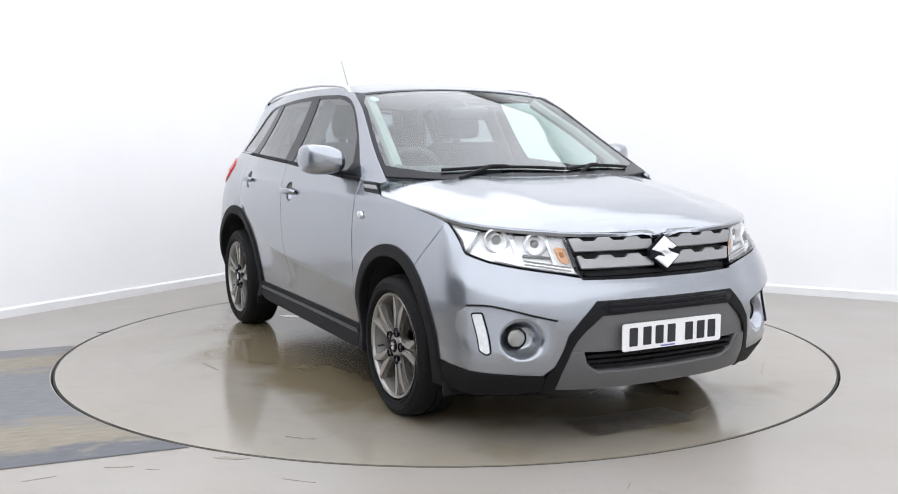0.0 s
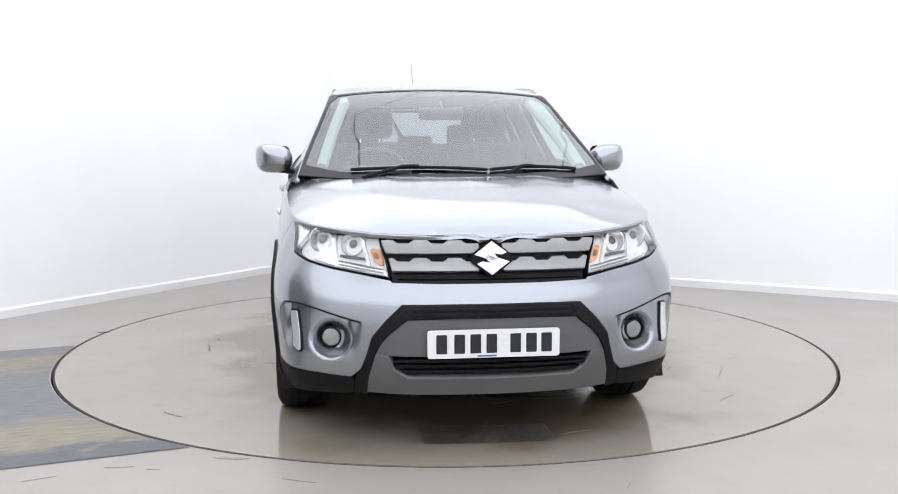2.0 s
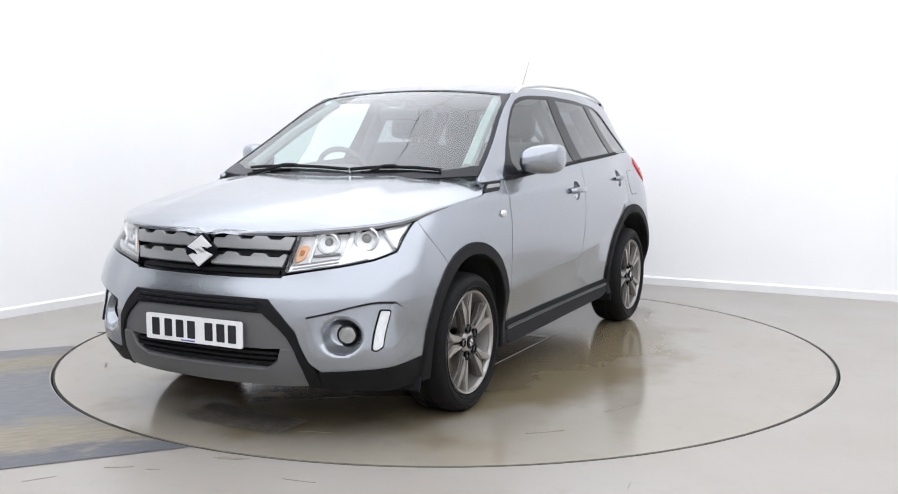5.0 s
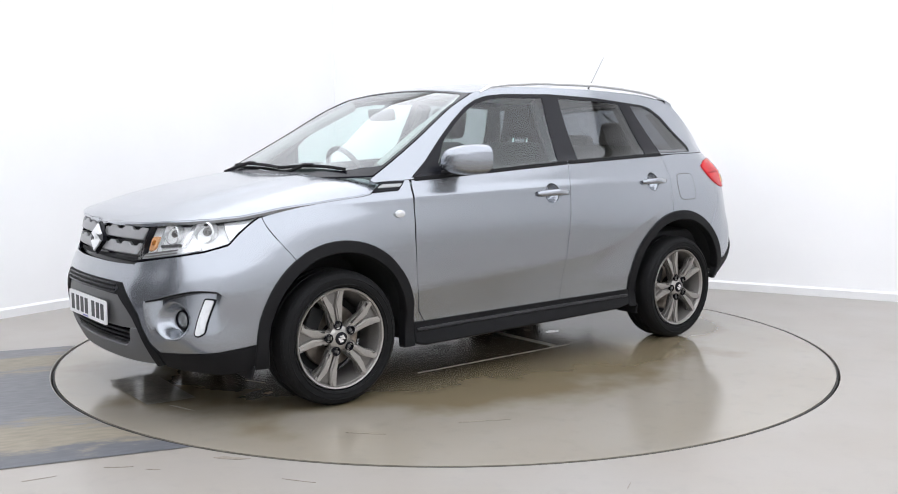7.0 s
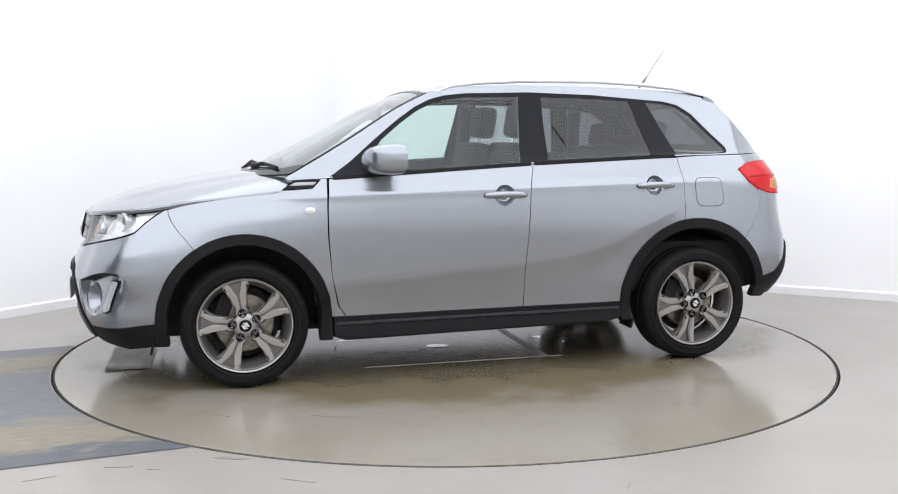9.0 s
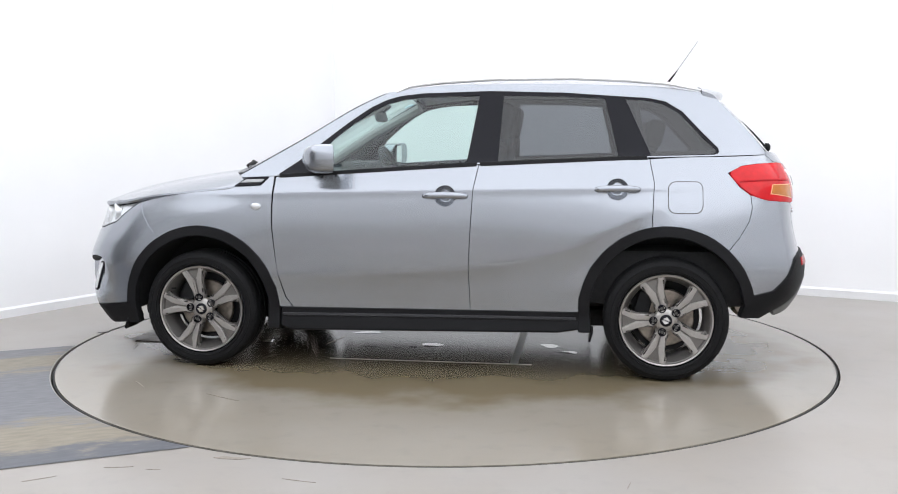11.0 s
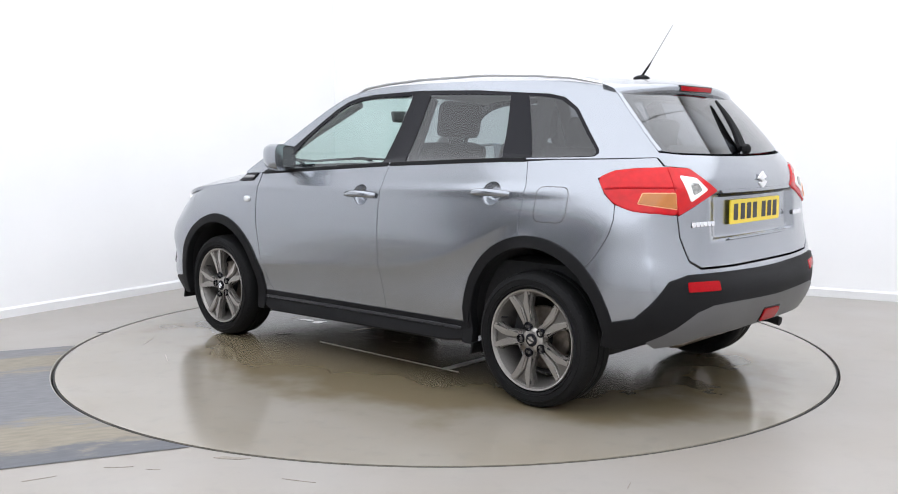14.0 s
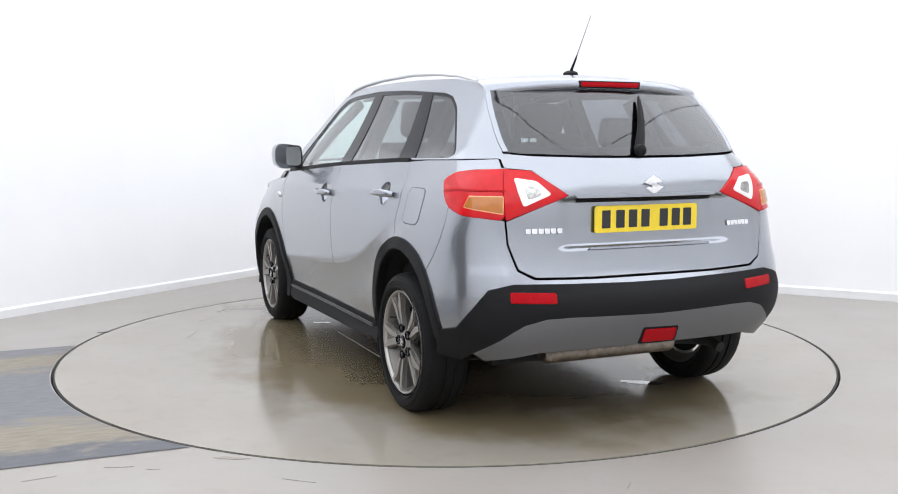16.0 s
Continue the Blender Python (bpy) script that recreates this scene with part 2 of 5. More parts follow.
def lathe(profile, steps=48, m=Matrix(), closed=False):
    """Turns (radius, y) pairs round the y axis."""
    bm = bmesh.new()
    rings = []
    for r, y in profile:
        rings.append([bm.verts.new((r * math.cos(2 * math.pi * k / steps), y, r * math.sin(2 * math.pi * k / steps))) for k in range(steps)])
    pairs = list(zip(rings, rings[1:]))
    if closed:
        pairs.append((rings[-1], rings[0]))
    for a, b in pairs:
        for k in range(steps):
            bm.faces.new((a[k], a[(k + 1) % steps], b[(k + 1) % steps], b[k]))
    if not closed:
        for ring, r in ((rings[0], profile[0][0]), (rings[-1], profile[-1][0])):
            if r > 0.0:
                bm.faces.new(ring)
    bm.transform(m)
    return bm


def tube(points, radius, sides=8, flat=1.0):
    """A rod along points; radius may be one number or one a point."""
    bm = bmesh.new()
    pts = [Vector(p) for p in points]
    rad = radius if isinstance(radius, (list, tuple)) else [radius] * len(pts)
    rings = []
    for i, p in enumerate(pts):
        d = (pts[min(i + 1, len(pts) - 1)] - pts[max(i - 1, 0)]).normalized()
        side = d.cross(Vector((0, 0, 1)))
        side = side.normalized() if side.length > 1e-4 else Vector((1, 0, 0))
        up = side.cross(d)
        rings.append([bm.verts.new(p + rad[i] * (math.cos(2 * math.pi * k / sides) * side + flat * math.sin(2 * math.pi * k / sides) * up)) for k in range(sides)])
    for a, b in zip(rings, rings[1:]):
        for k in range(sides):
            bm.faces.new((a[k], a[(k + 1) % sides], b[(k + 1) % sides], b[k]))
    bm.faces.new(rings[0])
    bm.faces.new(rings[-1])
    return bm


def prism(poly, depth, m=Matrix(), bevel=0.0, top_scale=1.0):
    """A flat outline in x, y raised by depth along z."""
    bm = bmesh.new()
    n = len(poly)
    cx, cy = sum(p[0] for p in poly) / n, sum(p[1] for p in poly) / n
    lo = [bm.verts.new((x, y, 0)) for x, y in poly]
    hi = [bm.verts.new((cx + (x - cx) * top_scale, cy + (y - cy) * top_scale, depth)) for x, y in poly]
    bm.faces.new(lo[::-1])
    top = bm.faces.new(hi)
    for k in range(n):
        bm.faces.new((lo[k], lo[(k + 1) % n], hi[(k + 1) % n], hi[k]))
    if bevel:
        bmesh.ops.bevel(bm, geom=list(top.edges), offset=bevel, segments=2, affect="EDGES")
    bm.transform(m)
    return bm


def cubic(xs, ys, q):
    """Smooth interpolation of rows ys, given at xs, at the places q."""
    xs, ys, q = np.asarray(xs, float), np.asarray(ys, float), np.atleast_1d(np.asarray(q, float))
    m = np.gradient(ys, xs, axis=0)
    q = np.clip(q, xs[0], xs[-1])
    i = np.clip(np.searchsorted(xs, q) - 1, 0, len(xs) - 2)
    h = xs[i + 1] - xs[i]
    t = (q - xs[i]) / h
    ex = (slice(None),) + (None,) * (ys.ndim - 1)
    t, h = t[ex], h[ex]
    return ((2 * t**3 - 3 * t**2 + 1) * ys[i] + (t**3 - 2 * t**2 + t) * h * m[i] + (3 * t**2 - 2 * t**3) * ys[i + 1] + (t**3 - t**2) * h * m[i + 1])


def smooth(lo, hi, v):
    t = np.clip((np.asarray(v, float) - lo) / (hi - lo), 0, 1)
    return t * t * (3 - 2 * t)


def inside(pts, poly):
    x, y = pts[:, 0], pts[:, 1]
    odd = np.zeros(len(pts), bool)
    j = len(poly) - 1
    for i in range(len(poly)):
        (xi, yi), (xj, yj) = poly[i], poly[j]
        if yi != yj:
            odd ^= ((yi > y) != (yj > y)) & (x < (xj - xi) * (y - yi) / (yj - yi) + xi)
        j = i
    return odd


def dense(poly, res):
    out = []
    for (x0, y0), (x1, y1) in zip(poly, poly[1:] + poly[:1]):
        n = max(1, int(math.ceil(math.hypot(x1 - x0, y1 - y0) / res)))
        out += [(x0 + (x1 - x0) * k / n, y0 + (y1 - y0) * k / n) for k in range(n)]
    return out


def area(poly):
    return 0.5 * sum(a[0] * b[1] - b[0] * a[1] for a, b in zip(poly, poly[1:] + poly[:1]))


def inset(poly, d):
    """Moves an outline inwards by d."""
    poly = [p for k, p in enumerate(poly) if math.hypot(p[0] - poly[k - 1][0], p[1] - poly[k - 1][1]) > 1e-5]
    s = 1 if area(poly) > 0 else -1
    out = []
    for k in range(len(poly)):
        p, q, r = Vector(poly[k - 1]), Vector(poly[k]), Vector(poly[(k + 1) % len(poly)])
        a, b = (q - p).normalized(), (r - q).normalized()
        n = Vector((-a.y - b.y, a.x + b.x)) * s
        n = n.normalized() if n.length > 1e-6 else Vector((-a.y, a.x)) * s
        c = max(0.5, n.dot(Vector((-a.y, a.x)) * s))
        out.append(tuple(q + n * (d / c)))
    return out


def rounded(poly, r, seg=4):
    """Rounds an outline's corners."""
    out = []
    for k in range(len(poly)):
        p, q, s = Vector(poly[k - 1]), Vector(poly[k]), Vector(poly[(k + 1) % len(poly)])
        a, b = (p - q), (s - q)
        d = min(r, 0.45 * a.length, 0.45 * b.length)
        a, b = q + a.normalized() * d, q + b.normalized() * d
        for i in range(seg + 1):
            t = i / seg
            out.append(tuple(a * (1 - t) ** 2 + q * 2 * t * (1 - t) + b * t * t))
    return out


def sheet(poly, surf, res=0.03, thick=0.012, off=0.0, holes=(), gap=0.0, flip=False, round_=0.004):
    """A curved panel: the outline poly (and holes) in a surface's own two coordinates, laid on the surface with a returned edge.
    Gives its points, faces and normals."""
    from mathutils.geometry import delaunay_2d_cdt

    poly = inset(poly, gap) if gap else list(poly)
    rings = [dense(poly, res)] + [dense(list(h), res) for h in holes]
    pts, edges = [], []
    for ring in rings:
        k = len(pts)
        pts += ring
        edges += [(k + i, k + (i + 1) % len(ring)) for i in range(len(ring))]
    B = np.array(pts)
    lo, hi = B.min(0), B.max(0)
    gx, gy = np.meshgrid(np.arange(lo[0] + res * 0.5, hi[0], res), np.arange(lo[1] + res * 0.5, hi[1], res))
    G = np.stack([gx.ravel(), gy.ravel()], 1)
    if len(G):
        ok = inside(G, rings[0])
        for h in rings[1:]:
            ok &= ~inside(G, h)
        G = G[ok]
    if len(G):
        near = np.full(len(G), 9.0)
        for k in range(0, len(B), 200):
            near = np.minimum(near, np.sqrt(((G[:, None, :] - B[None, k:k + 200, :]) ** 2).sum(-1)).min(1))
        G = G[near > 0.5 * res]
    allp = [Vector(p) for p in pts] + [Vector(p) for p in G]
    v2, _, tris, _, _, _ = delaunay_2d_cdt(allp, edges, [], 0, 1e-7)
    V2 = np.array([(v.x, v.y) for v in v2])
    T = np.array([t for t in tris if len(t) == 3])
    C = V2[T].mean(1)
    ok = inside(C, rings[0])
    for h in rings[1:]:
        ok &= ~inside(C, h)
    T = T[ok]
    d1, d2 = V2[T[:, 1]] - V2[T[:, 0]], V2[T[:, 2]] - V2[T[:, 0]]
    cr = d1[:, 0] * d2[:, 1] - d1[:, 1] * d2[:, 0]
    T = T[np.abs(cr) > 1e-12]
    cr = cr[np.abs(cr) > 1e-12]
    T[cr < 0] = T[cr < 0][:, ::-1]
    if flip:
        T = T[:, ::-1]
    used = np.unique(T)
    back = -np.ones(len(V2), int)
    back[used] = np.arange(len(used))
    V2, T = V2[used], back[T]
    e = 0.003
    P = surf(V2[:, 0], V2[:, 1])
    N = np.cross(surf(V2[:, 0] + e, V2[:, 1]) - surf(V2[:, 0] - e, V2[:, 1]), surf(V2[:, 0], V2[:, 1] + e) - surf(V2[:, 0], V2[:, 1] - e))
    N /= np.maximum(np.linalg.norm(N, axis=1, keepdims=True), 1e-12)
    if flip:
        N = -N
    top = P + N * off
    count = {}
    for t in T:
        for a, b in ((t[0], t[1]), (t[1], t[2]), (t[2], t[0])):
            if (b, a) in count:
                del count[(b, a)]
            else:
                count[(a, b)] = 1
    out = np.zeros_like(top)
    for a, b in count:
        d = top[b] - top[a]
        for k in (a, b):
            w = np.cross(d, N[k])
            out[k] += w / max(np.linalg.norm(w), 1e-12)
    rim = sorted({k for ab in count for k in ab})
    pos = {k: i for i, k in enumerate(rim)}
    R = np.array(rim)
    O = out[R] / np.maximum(np.linalg.norm(out[R], axis=1, keepdims=True), 1e-9)
    n0, n1, n2 = len(top), len(top) + len(R), len(top) + 2 * len(R)
    rd = min(round_, thick * 0.6)
    mid = top[R] - N[R] * rd + O * rd * 0.6
    low = top[R] - N[R] * thick + O * rd * 0.6
    verts = np.vstack([top, mid, low])
    faces = [tuple(t) for t in T]
    for a, b in count:
        i, j = pos[a], pos[b]
        faces.append((b, a, n0 + i, n0 + j))
        faces.append((n0 + j, n0 + i, n1 + i, n1 + j))
    nn = np.vstack([N, O, O])
    return verts, faces, nn


def mirrored(sh):
    v, f, n = sh
    k = np.array([1, -1, 1])
    return v * k, [t[::-1] for t in f], n * k


def put(name, sh, material, parent, label=""):
    return make(name, sh[0], sh[1], material, parent, label, sh[2])


def sides(name, sh, material, parents, label=""):
    """The same part on the car's left and, mirrored, on its right. parents: one, or (left, right)."""
    pl, pr = parents if isinstance(parents, tuple) else (parents, parents)
    return put(name, sh, material, pl, label), put(name, mirrored(sh), material, pr, label)


def mirror_bm(bm):
    b2 = bm.copy()
    for v in b2.verts:
        v.co.y *= -1
    bmesh.ops.reverse_faces(b2, faces=b2.faces)
    return b2


def sides_bm(name, bm, material, parents, label=""):
    pl, pr = parents if isinstance(parents, tuple) else (parents, parents)
    b2 = mirror_bm(bm)
    return part(name, bm, material, pl, label), part(name, b2, material, pr, label)


# ---------------------------------------------------------------- the room
CORNER = Vector((-1.12, 3.96, 0))
E1 = Vector((0.880, -0.475, 0)).normalized()     # along the back wall
E2 = Vector((0.538, 0.843, 0)).normalized()      # along the side wall, towards the corner
LONG, DEEP, HIGH = 10.0, 11.5, 3.7


def wall(name, p, q, out, opening=None):
    """A plastered wall 0.2 m thick from p to q, behind the line, with a skirting board as a part."""
    p, q, out = Vector(p), Vector(q), Vector(out)
    d = (q - p).normalized()
    m = Matrix((( d.x, out.x, 0, p.x), (d.y, out.y, 0, p.y), (0, 0, 1, 0), (0, 0, 0, 1)))
    n = (q - p).length
    ob = part(name, box((n + 0.2, 0.2, HIGH), m @ pose(n / 2, 0.1, HIGH / 2)), WALLWHITE)
    tagged(ob, "plain white painted studio wall", "wall", kind="structure")
    bm = prism([(0, 0), (-0.016, 0), (-0.016, 0.058), (-0.006, 0.072), (0, 0.072)], n, m @ Matrix(((0, 0, 1, 0), (1, 0, 0, 0), (0, 1, 0, 0), (0, 0, 0, 1))))
    part("skirting_board", bm, SKIRT, ob, "white skirting board with a bevelled top")
    return ob


def build_room():
    a = CORNER
    b = CORNER + E1 * LONG
    c = b - E2 * DEEP
    d = CORNER - E2 * DEEP
    wall("wall_north", a, b, E2)
    wall("wall_west", d, a, -E1)
    wall("wall_east", b, c, E1)
    wall("wall_south", c, d, -E2)
    # the floor, with a round well for the turntable
    bm = bmesh.new()
    R = 2.246
    n = 160
    ring = [bm.verts.new((R * math.cos(2 * math.pi * k / n), R * math.sin(2 * math.pi * k / n), 0)) for k in range(n)]
    low = [bm.verts.new((v.co.x, v.co.y, -0.05)) for v in ring]
    far = [bm.verts.new((16 * math.cos(2 * math.pi * k / n), 16 * math.sin(2 * math.pi * k / n), 0)) for k in range(n)]
    for k in range(n):
        j = (k + 1) % n
        bm.faces.new((ring[k], ring[j], far[j], far[k]))
        bm.faces.new((low[k], low[j], ring[j], ring[k]))
    floor = part("floor", bm, FLOOR)
    tagged(floor, "pale beige worn epoxy floor with a soft sheen", "floor", kind="structure")
    marks = ((-1.250, -2.235, 0.055, 0.005, 6), (-1.110, -2.262, 0.030, 0.004, -8), (-0.840, -2.135, 0.075, 0.020, -6), (-2.225, 0.338, 0.045, 0.016, 26), (0.660, -2.440, 0.040, 0.003, 70), (-0.540, -2.385, 0.070, 0.003, -18), (-1.500, -2.360, 0.060, 0.004, 30))
    for x, y, n, w, turn in marks:
        outline = [(-n, 0), (-n * 0.5, w), (n * 0.2, w * 0.6), (n, w * 0.2), (n * 0.4, -w * 0.7), (-n * 0.6, -w * 0.5)]
        part("scuff", prism(outline, 0.0012, pose(x, y, 0.0006, 0, 0, turn)), GROOVE if y > 0 else STAIN, floor, "dark scuff on the floor")
    pit = part("turntable_well", lathe([(2.30, -0.05), (0.0, -0.05)], 96, pose(0, 0, 0, 90)), GROOVE)
    tagged(pit, "dark gap round the sunken turntable", "well", kind="structure")
    # painted band that leads to the turntable
    m = pose(-1.60, -1.06, 0.0, 0, 0, 22)
    bm = bmesh.new()
    top = []
    lo, hi = -1.08, 1.165
    for k in range(25):
        y = lo + (hi - lo) * k / 24
        w = m @ Vector((0, y, 0))
        # reach the turntable's edge along the band's own direction
        dx = Vector((math.cos(radians(22)), math.sin(radians(22)), 0))
        bq = w.x * dx.x + w.y * dx.y
        cq = w.x**2 + w.y**2 - 2.252**2
        reach = -bq - math.sqrt(max(bq * bq - cq, 0))
        top.append((bm.verts.new((-5, y, 0.003)), bm.verts.new((reach, y, 0.003))))
    for (a0, a1), (b0, b1) in zip(top, top[1:]):
        bm.faces.new((a0, a1, b1, b0))
    band = part("floor_band", bm, BAND)
    band.matrix_basis = m
    tagged(band, "worn grey painted band on the floor, stained brown", "floor marking", kind="structure")
    # ceiling and its luminous panels
    mid = (a + c) / 2
    ang = math.degrees(math.atan2(E1.y, E1.x))
    ce = part("ceiling", box((LONG + 0.4, DEEP + 0.4, 0.15), pose(mid.x, mid.y, HIGH + 0.075, 0, 0, ang)), CEILING)
    tagged(ce, "plain pale studio ceiling", "ceiling", kind="structure")
    first = None
    for i in range(5):
        for j in range(3):
            at = pose(mid.x, mid.y, HIGH - 0.06, 0, 0, ang) @ pose((i - 2) * 1.92, (j - 1) * 3.67, 0)
            if first is None:
                first = new("ceiling_light")
                tagged(first, "large white luminous ceiling panel in a thin frame", "ceiling light", "ceiling lights")
                part("diffuser", box((1.896, 3.646, 0.04), pose(0, 0, -0.01), 0.005), PANEL, first)
                for sx in (-1, 1):
                    part("frame_rail", box((0.010, 3.668, 0.06), pose(sx * 0.954, 0, 0.01), 0.002), SKIRT, first)
                for sy in (-1, 1):
                    part("frame_rail", box((1.896, 0.010, 0.06), pose(0, sy * 1.829, 0.01), 0.002), SKIRT, first)
                first.matrix_basis = at
            else:
                copy_thing(first, at)


    # unseen sectional door where the painted band leads in, added to darken the car's reflections
    m = Matrix(((E2.x, E1.x, 0, a.x), (E2.y, E1.y, 0, a.y), (0, 0, 1, 0), (0, 0, 0, 1)))
    door = new("unseen_door")
    tagged(door, "unseen closed dark grey sectional vehicle door, added for dark reflections in the car", "garage door")
    for k in range(5):
        part("door_section", box((4.6, 0.05, 0.598), m @ pose(-9.0, 0.028, 0.301 + 0.602 * k), 0.012), DOORGREY, door)
    for sx in (-1, 1):
        part("door_jamb", box((0.09, 0.07, 3.05), m @ pose(-9.0 + sx * 2.35, 0.036, 1.525), 0.006), DOORGREY, door)
    part("door_head", box((4.79, 0.07, 0.09), m @ pose(-9.0, 0.036, 3.10), 0.006), DOORGREY, door)


build_room()

# turntable
turntable = new("turntable")
tagged(turntable, "round flush turntable of damp beige epoxy with puddles", "turntable")
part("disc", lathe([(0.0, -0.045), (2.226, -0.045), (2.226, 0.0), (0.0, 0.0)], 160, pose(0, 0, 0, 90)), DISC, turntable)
part("edge_ring", lathe([(2.228, -0.04), (2.228, -0.004), (2.234, -0.004), (2.236, -0.006), (2.236, -0.04)], 160, pose(0, 0, 0, 90), closed=True), GROOVE, turntable, "thin dark edge ring")


def patch(name, x, y, w, h, turn, seed, material, label, z=0.0015, ragged=1.0):
    """A thin film on the disc with a ragged shore."""
    rnd = random.Random(seed)
    ph = [rnd.uniform(0, 6.28) for _ in range(6)]
    bm = bmesh.new()
    ring = []
    n = 90
    for k in range(n):
        t = 2 * math.pi * k / n
        wave = 0.20 * math.sin(2 * t + ph[0]) + 0.12 * math.sin(3 * t + ph[1]) + 0.07 * math.sin(5 * t + ph[2]) + 0.05 * math.sin(8 * t + ph[3]) + 0.035 * math.sin(13 * t + ph[4]) + 0.02 * math.sin(21 * t + ph[5])
        c, s = math.cos(t), math.sin(t)
        r = (1 + ragged * wave) / (abs(c) ** 3 + abs(s) ** 3) ** (1 / 3)
        ring.append(bm.verts.new((w * r * c, h * r * s, z)))
    bm.faces.new(ring)
    bm.transform(pose(x, y, 0, 0, 0, turn))
    return part(name, bm, material, turntable, label)


# small puddles on the damp ground under the car
for q in ((1.22, 0.10, 0.050, 0.022, 5, 21), (1.10, 0.095, 0.035, 0.040, 0, 22), (0.55, -0.25, 0.085, 0.030, 8, 23), (0.075, 0.07, 0.065, 0.045, 30, 24), (0.26, 0.187, 0.03, 0.02, 0, 25),
          (0.18, 0.14, 0.025, 0.015, 0, 26), (-0.636, 0.0, 0.045, 0.05, 20, 27), (0.70, 0.205, 0.05, 0.030, 10, 28), (0.43, 0.16, 0.04, 0.02, 0, 29), (-0.75, 0.16, 0.05, 0.03, 14, 30), (-1.30, -0.53, 0.10, 0.035, 40, 31), (0.95, 0.5, 0.05, 0.02, 60, 32)):
    patch("puddle", *q, WATER, "small clear puddle", 0.0015, 0.8)
# flush hatch: pale seams on the disc
for w, h, x, y in ((0.045, 0.87, -0.455, 0.06), (1.15, 0.006, 0.02, 0.502), (0.85, 0.006, 0.02, -0.40)):
    part("hatch_seam", box((w, h, 0.003), pose(x, y, 0.0018), 0.0006, 1), SEAM, turntable, "pale seam of a floor hatch")
# a loose thin plate before the car's nose, one edge bent up
bm = bmesh.new()
ring = [[bm.verts.new((x + 0.002 * k, -0.34 + 0.56 * k / 8, 0.003 + 0.010 * (1 - k / 8) ** 3 + (0.006 if x > 1.8 else 0) * (k / 8) ** 2)) for x in (1.71, 1.95)] for k in range(9)]
for (a, b), (c, d) in zip(ring, ring[1:]):
    bm.faces.new((a, b, d, c))
bmesh.ops.solidify(bm, geom=list(bm.faces), thickness=0.002)
part("loose_plate", bm, HATCH, turntable, "thin worn plate lying on the disc")

# scuffs left on the disc by tyres and wet dirt
rnd = random.Random(5)
for k in range(7):
    r, t = rnd.uniform(0.5, 2.0), rnd.uniform(0, 6.28)
    n, w = rnd.uniform(0.04, 0.14), rnd.uniform(0.004, 0.010)
    outline = [(-n, 0), (-n * 0.4, w), (n * 0.3, w * 0.5), (n, w * 0.2), (n * 0.5, -w * 0.6), (-n * 0.5, -w * 0.4)]
    part("scuff", prism(outline, 0.0012, pose(r * math.cos(t), r * math.sin(t), 0.0005, 0, 0, math.degrees(t) + 90 + rnd.uniform(-25, 25))), SCUFF, turntable, "brown scuff on the disc")

# ---------------------------------------------------------------- the car's skin
# x ahead, y to the car's left, z up; the origin lies on the floor between the axles.
ZL = (0.20, 0.33, 0.45, 0.60, 0.68, 0.75, 0.86, 0.95, 1.04, 1.13, 1.22)
NOSE = (
    ((2.040, 0), (2.030, .22), (2.000, .40), (1.950, .53), (1.890, .645), (1.820, .735), (1.750, .785), (1.600, .830)),
    ((2.100, 0), (2.090, .22), (2.065, .40), (2.020, .53), (1.965, .660), (1.900, .760), (1.810, .815), (1.615, .852)),
    ((2.125, 0), (2.115, .22), (2.090, .40), (2.045, .53), (1.985, .655), (1.910, .755), (1.815, .820), (1.620, .862)),
    ((2.120, 0), (2.110, .22), (2.080, .40), (2.035, .53), (1.985, .660), (1.910, .765), (1.815, .830), (1.630, .868)),
    ((2.085, 0), (2.075, .22), (2.045, .40), (2.000, .53), (1.955, .655), (1.885, .755), (1.800, .820), (1.620, .862)),
    ((2.060, 0), (2.050, .22), (2.020, .40), (1.975, .53), (1.925, .645), (1.850, .740), (1.765, .800), (1.605, .846)),
    ((2.035, 0), (2.025, .22), (1.990, .41), (1.935, .54), (1.870, .630), (1.800, .700), (1.720, .755), (1.580, .808)),
    ((1.990, 0), (1.975, .21), (1.940, .38), (1.880, .50), (1.810, .590), (1.740, .655), (1.660, .710), (1.530, .770)),
    ((1.920, 0), (1.900, .20), (1.860, .36), (1.800, .48), (1.740, .560), (1.670, .620), (1.600, .670), (1.480, .720)),
    ((1.850, 0), (1.830, .19), (1.790, .34), (1.730, .46), (1.670, .530), (1.600, .580), (1.540, .630), (1.440, .680)),
    ((1.780, 0), (1.760, .18), (1.720, .32), (1.660, .44), (1.600, .500), (1.530, .550), (1.480, .590), (1.400, .640)),
)
FLANK_X = (1.25, 0.83, 0.30, -0.25, -0.85, -1.25)
FLANK = (
    (.835, .832, .830, .830, .832, .835), (.860, .842, .834, .834, .842, .860), (.872, .856, .850, .850, .858, .872),
    (.876, .868, .866, .866, .870, .878), (.875, .874, .874, .874, .876, .878), (.870, .877, .879, .879, .878, .874),
    (.853, .873, .878, .878, .870, .855), (.817, .857, .868, .868, .854, .832), (.758, .824, .843, .845, .830, .800),
    (.705, .788, .812, .815, .800, .765), (.665, .758, .780, .785, .770, .730),
)
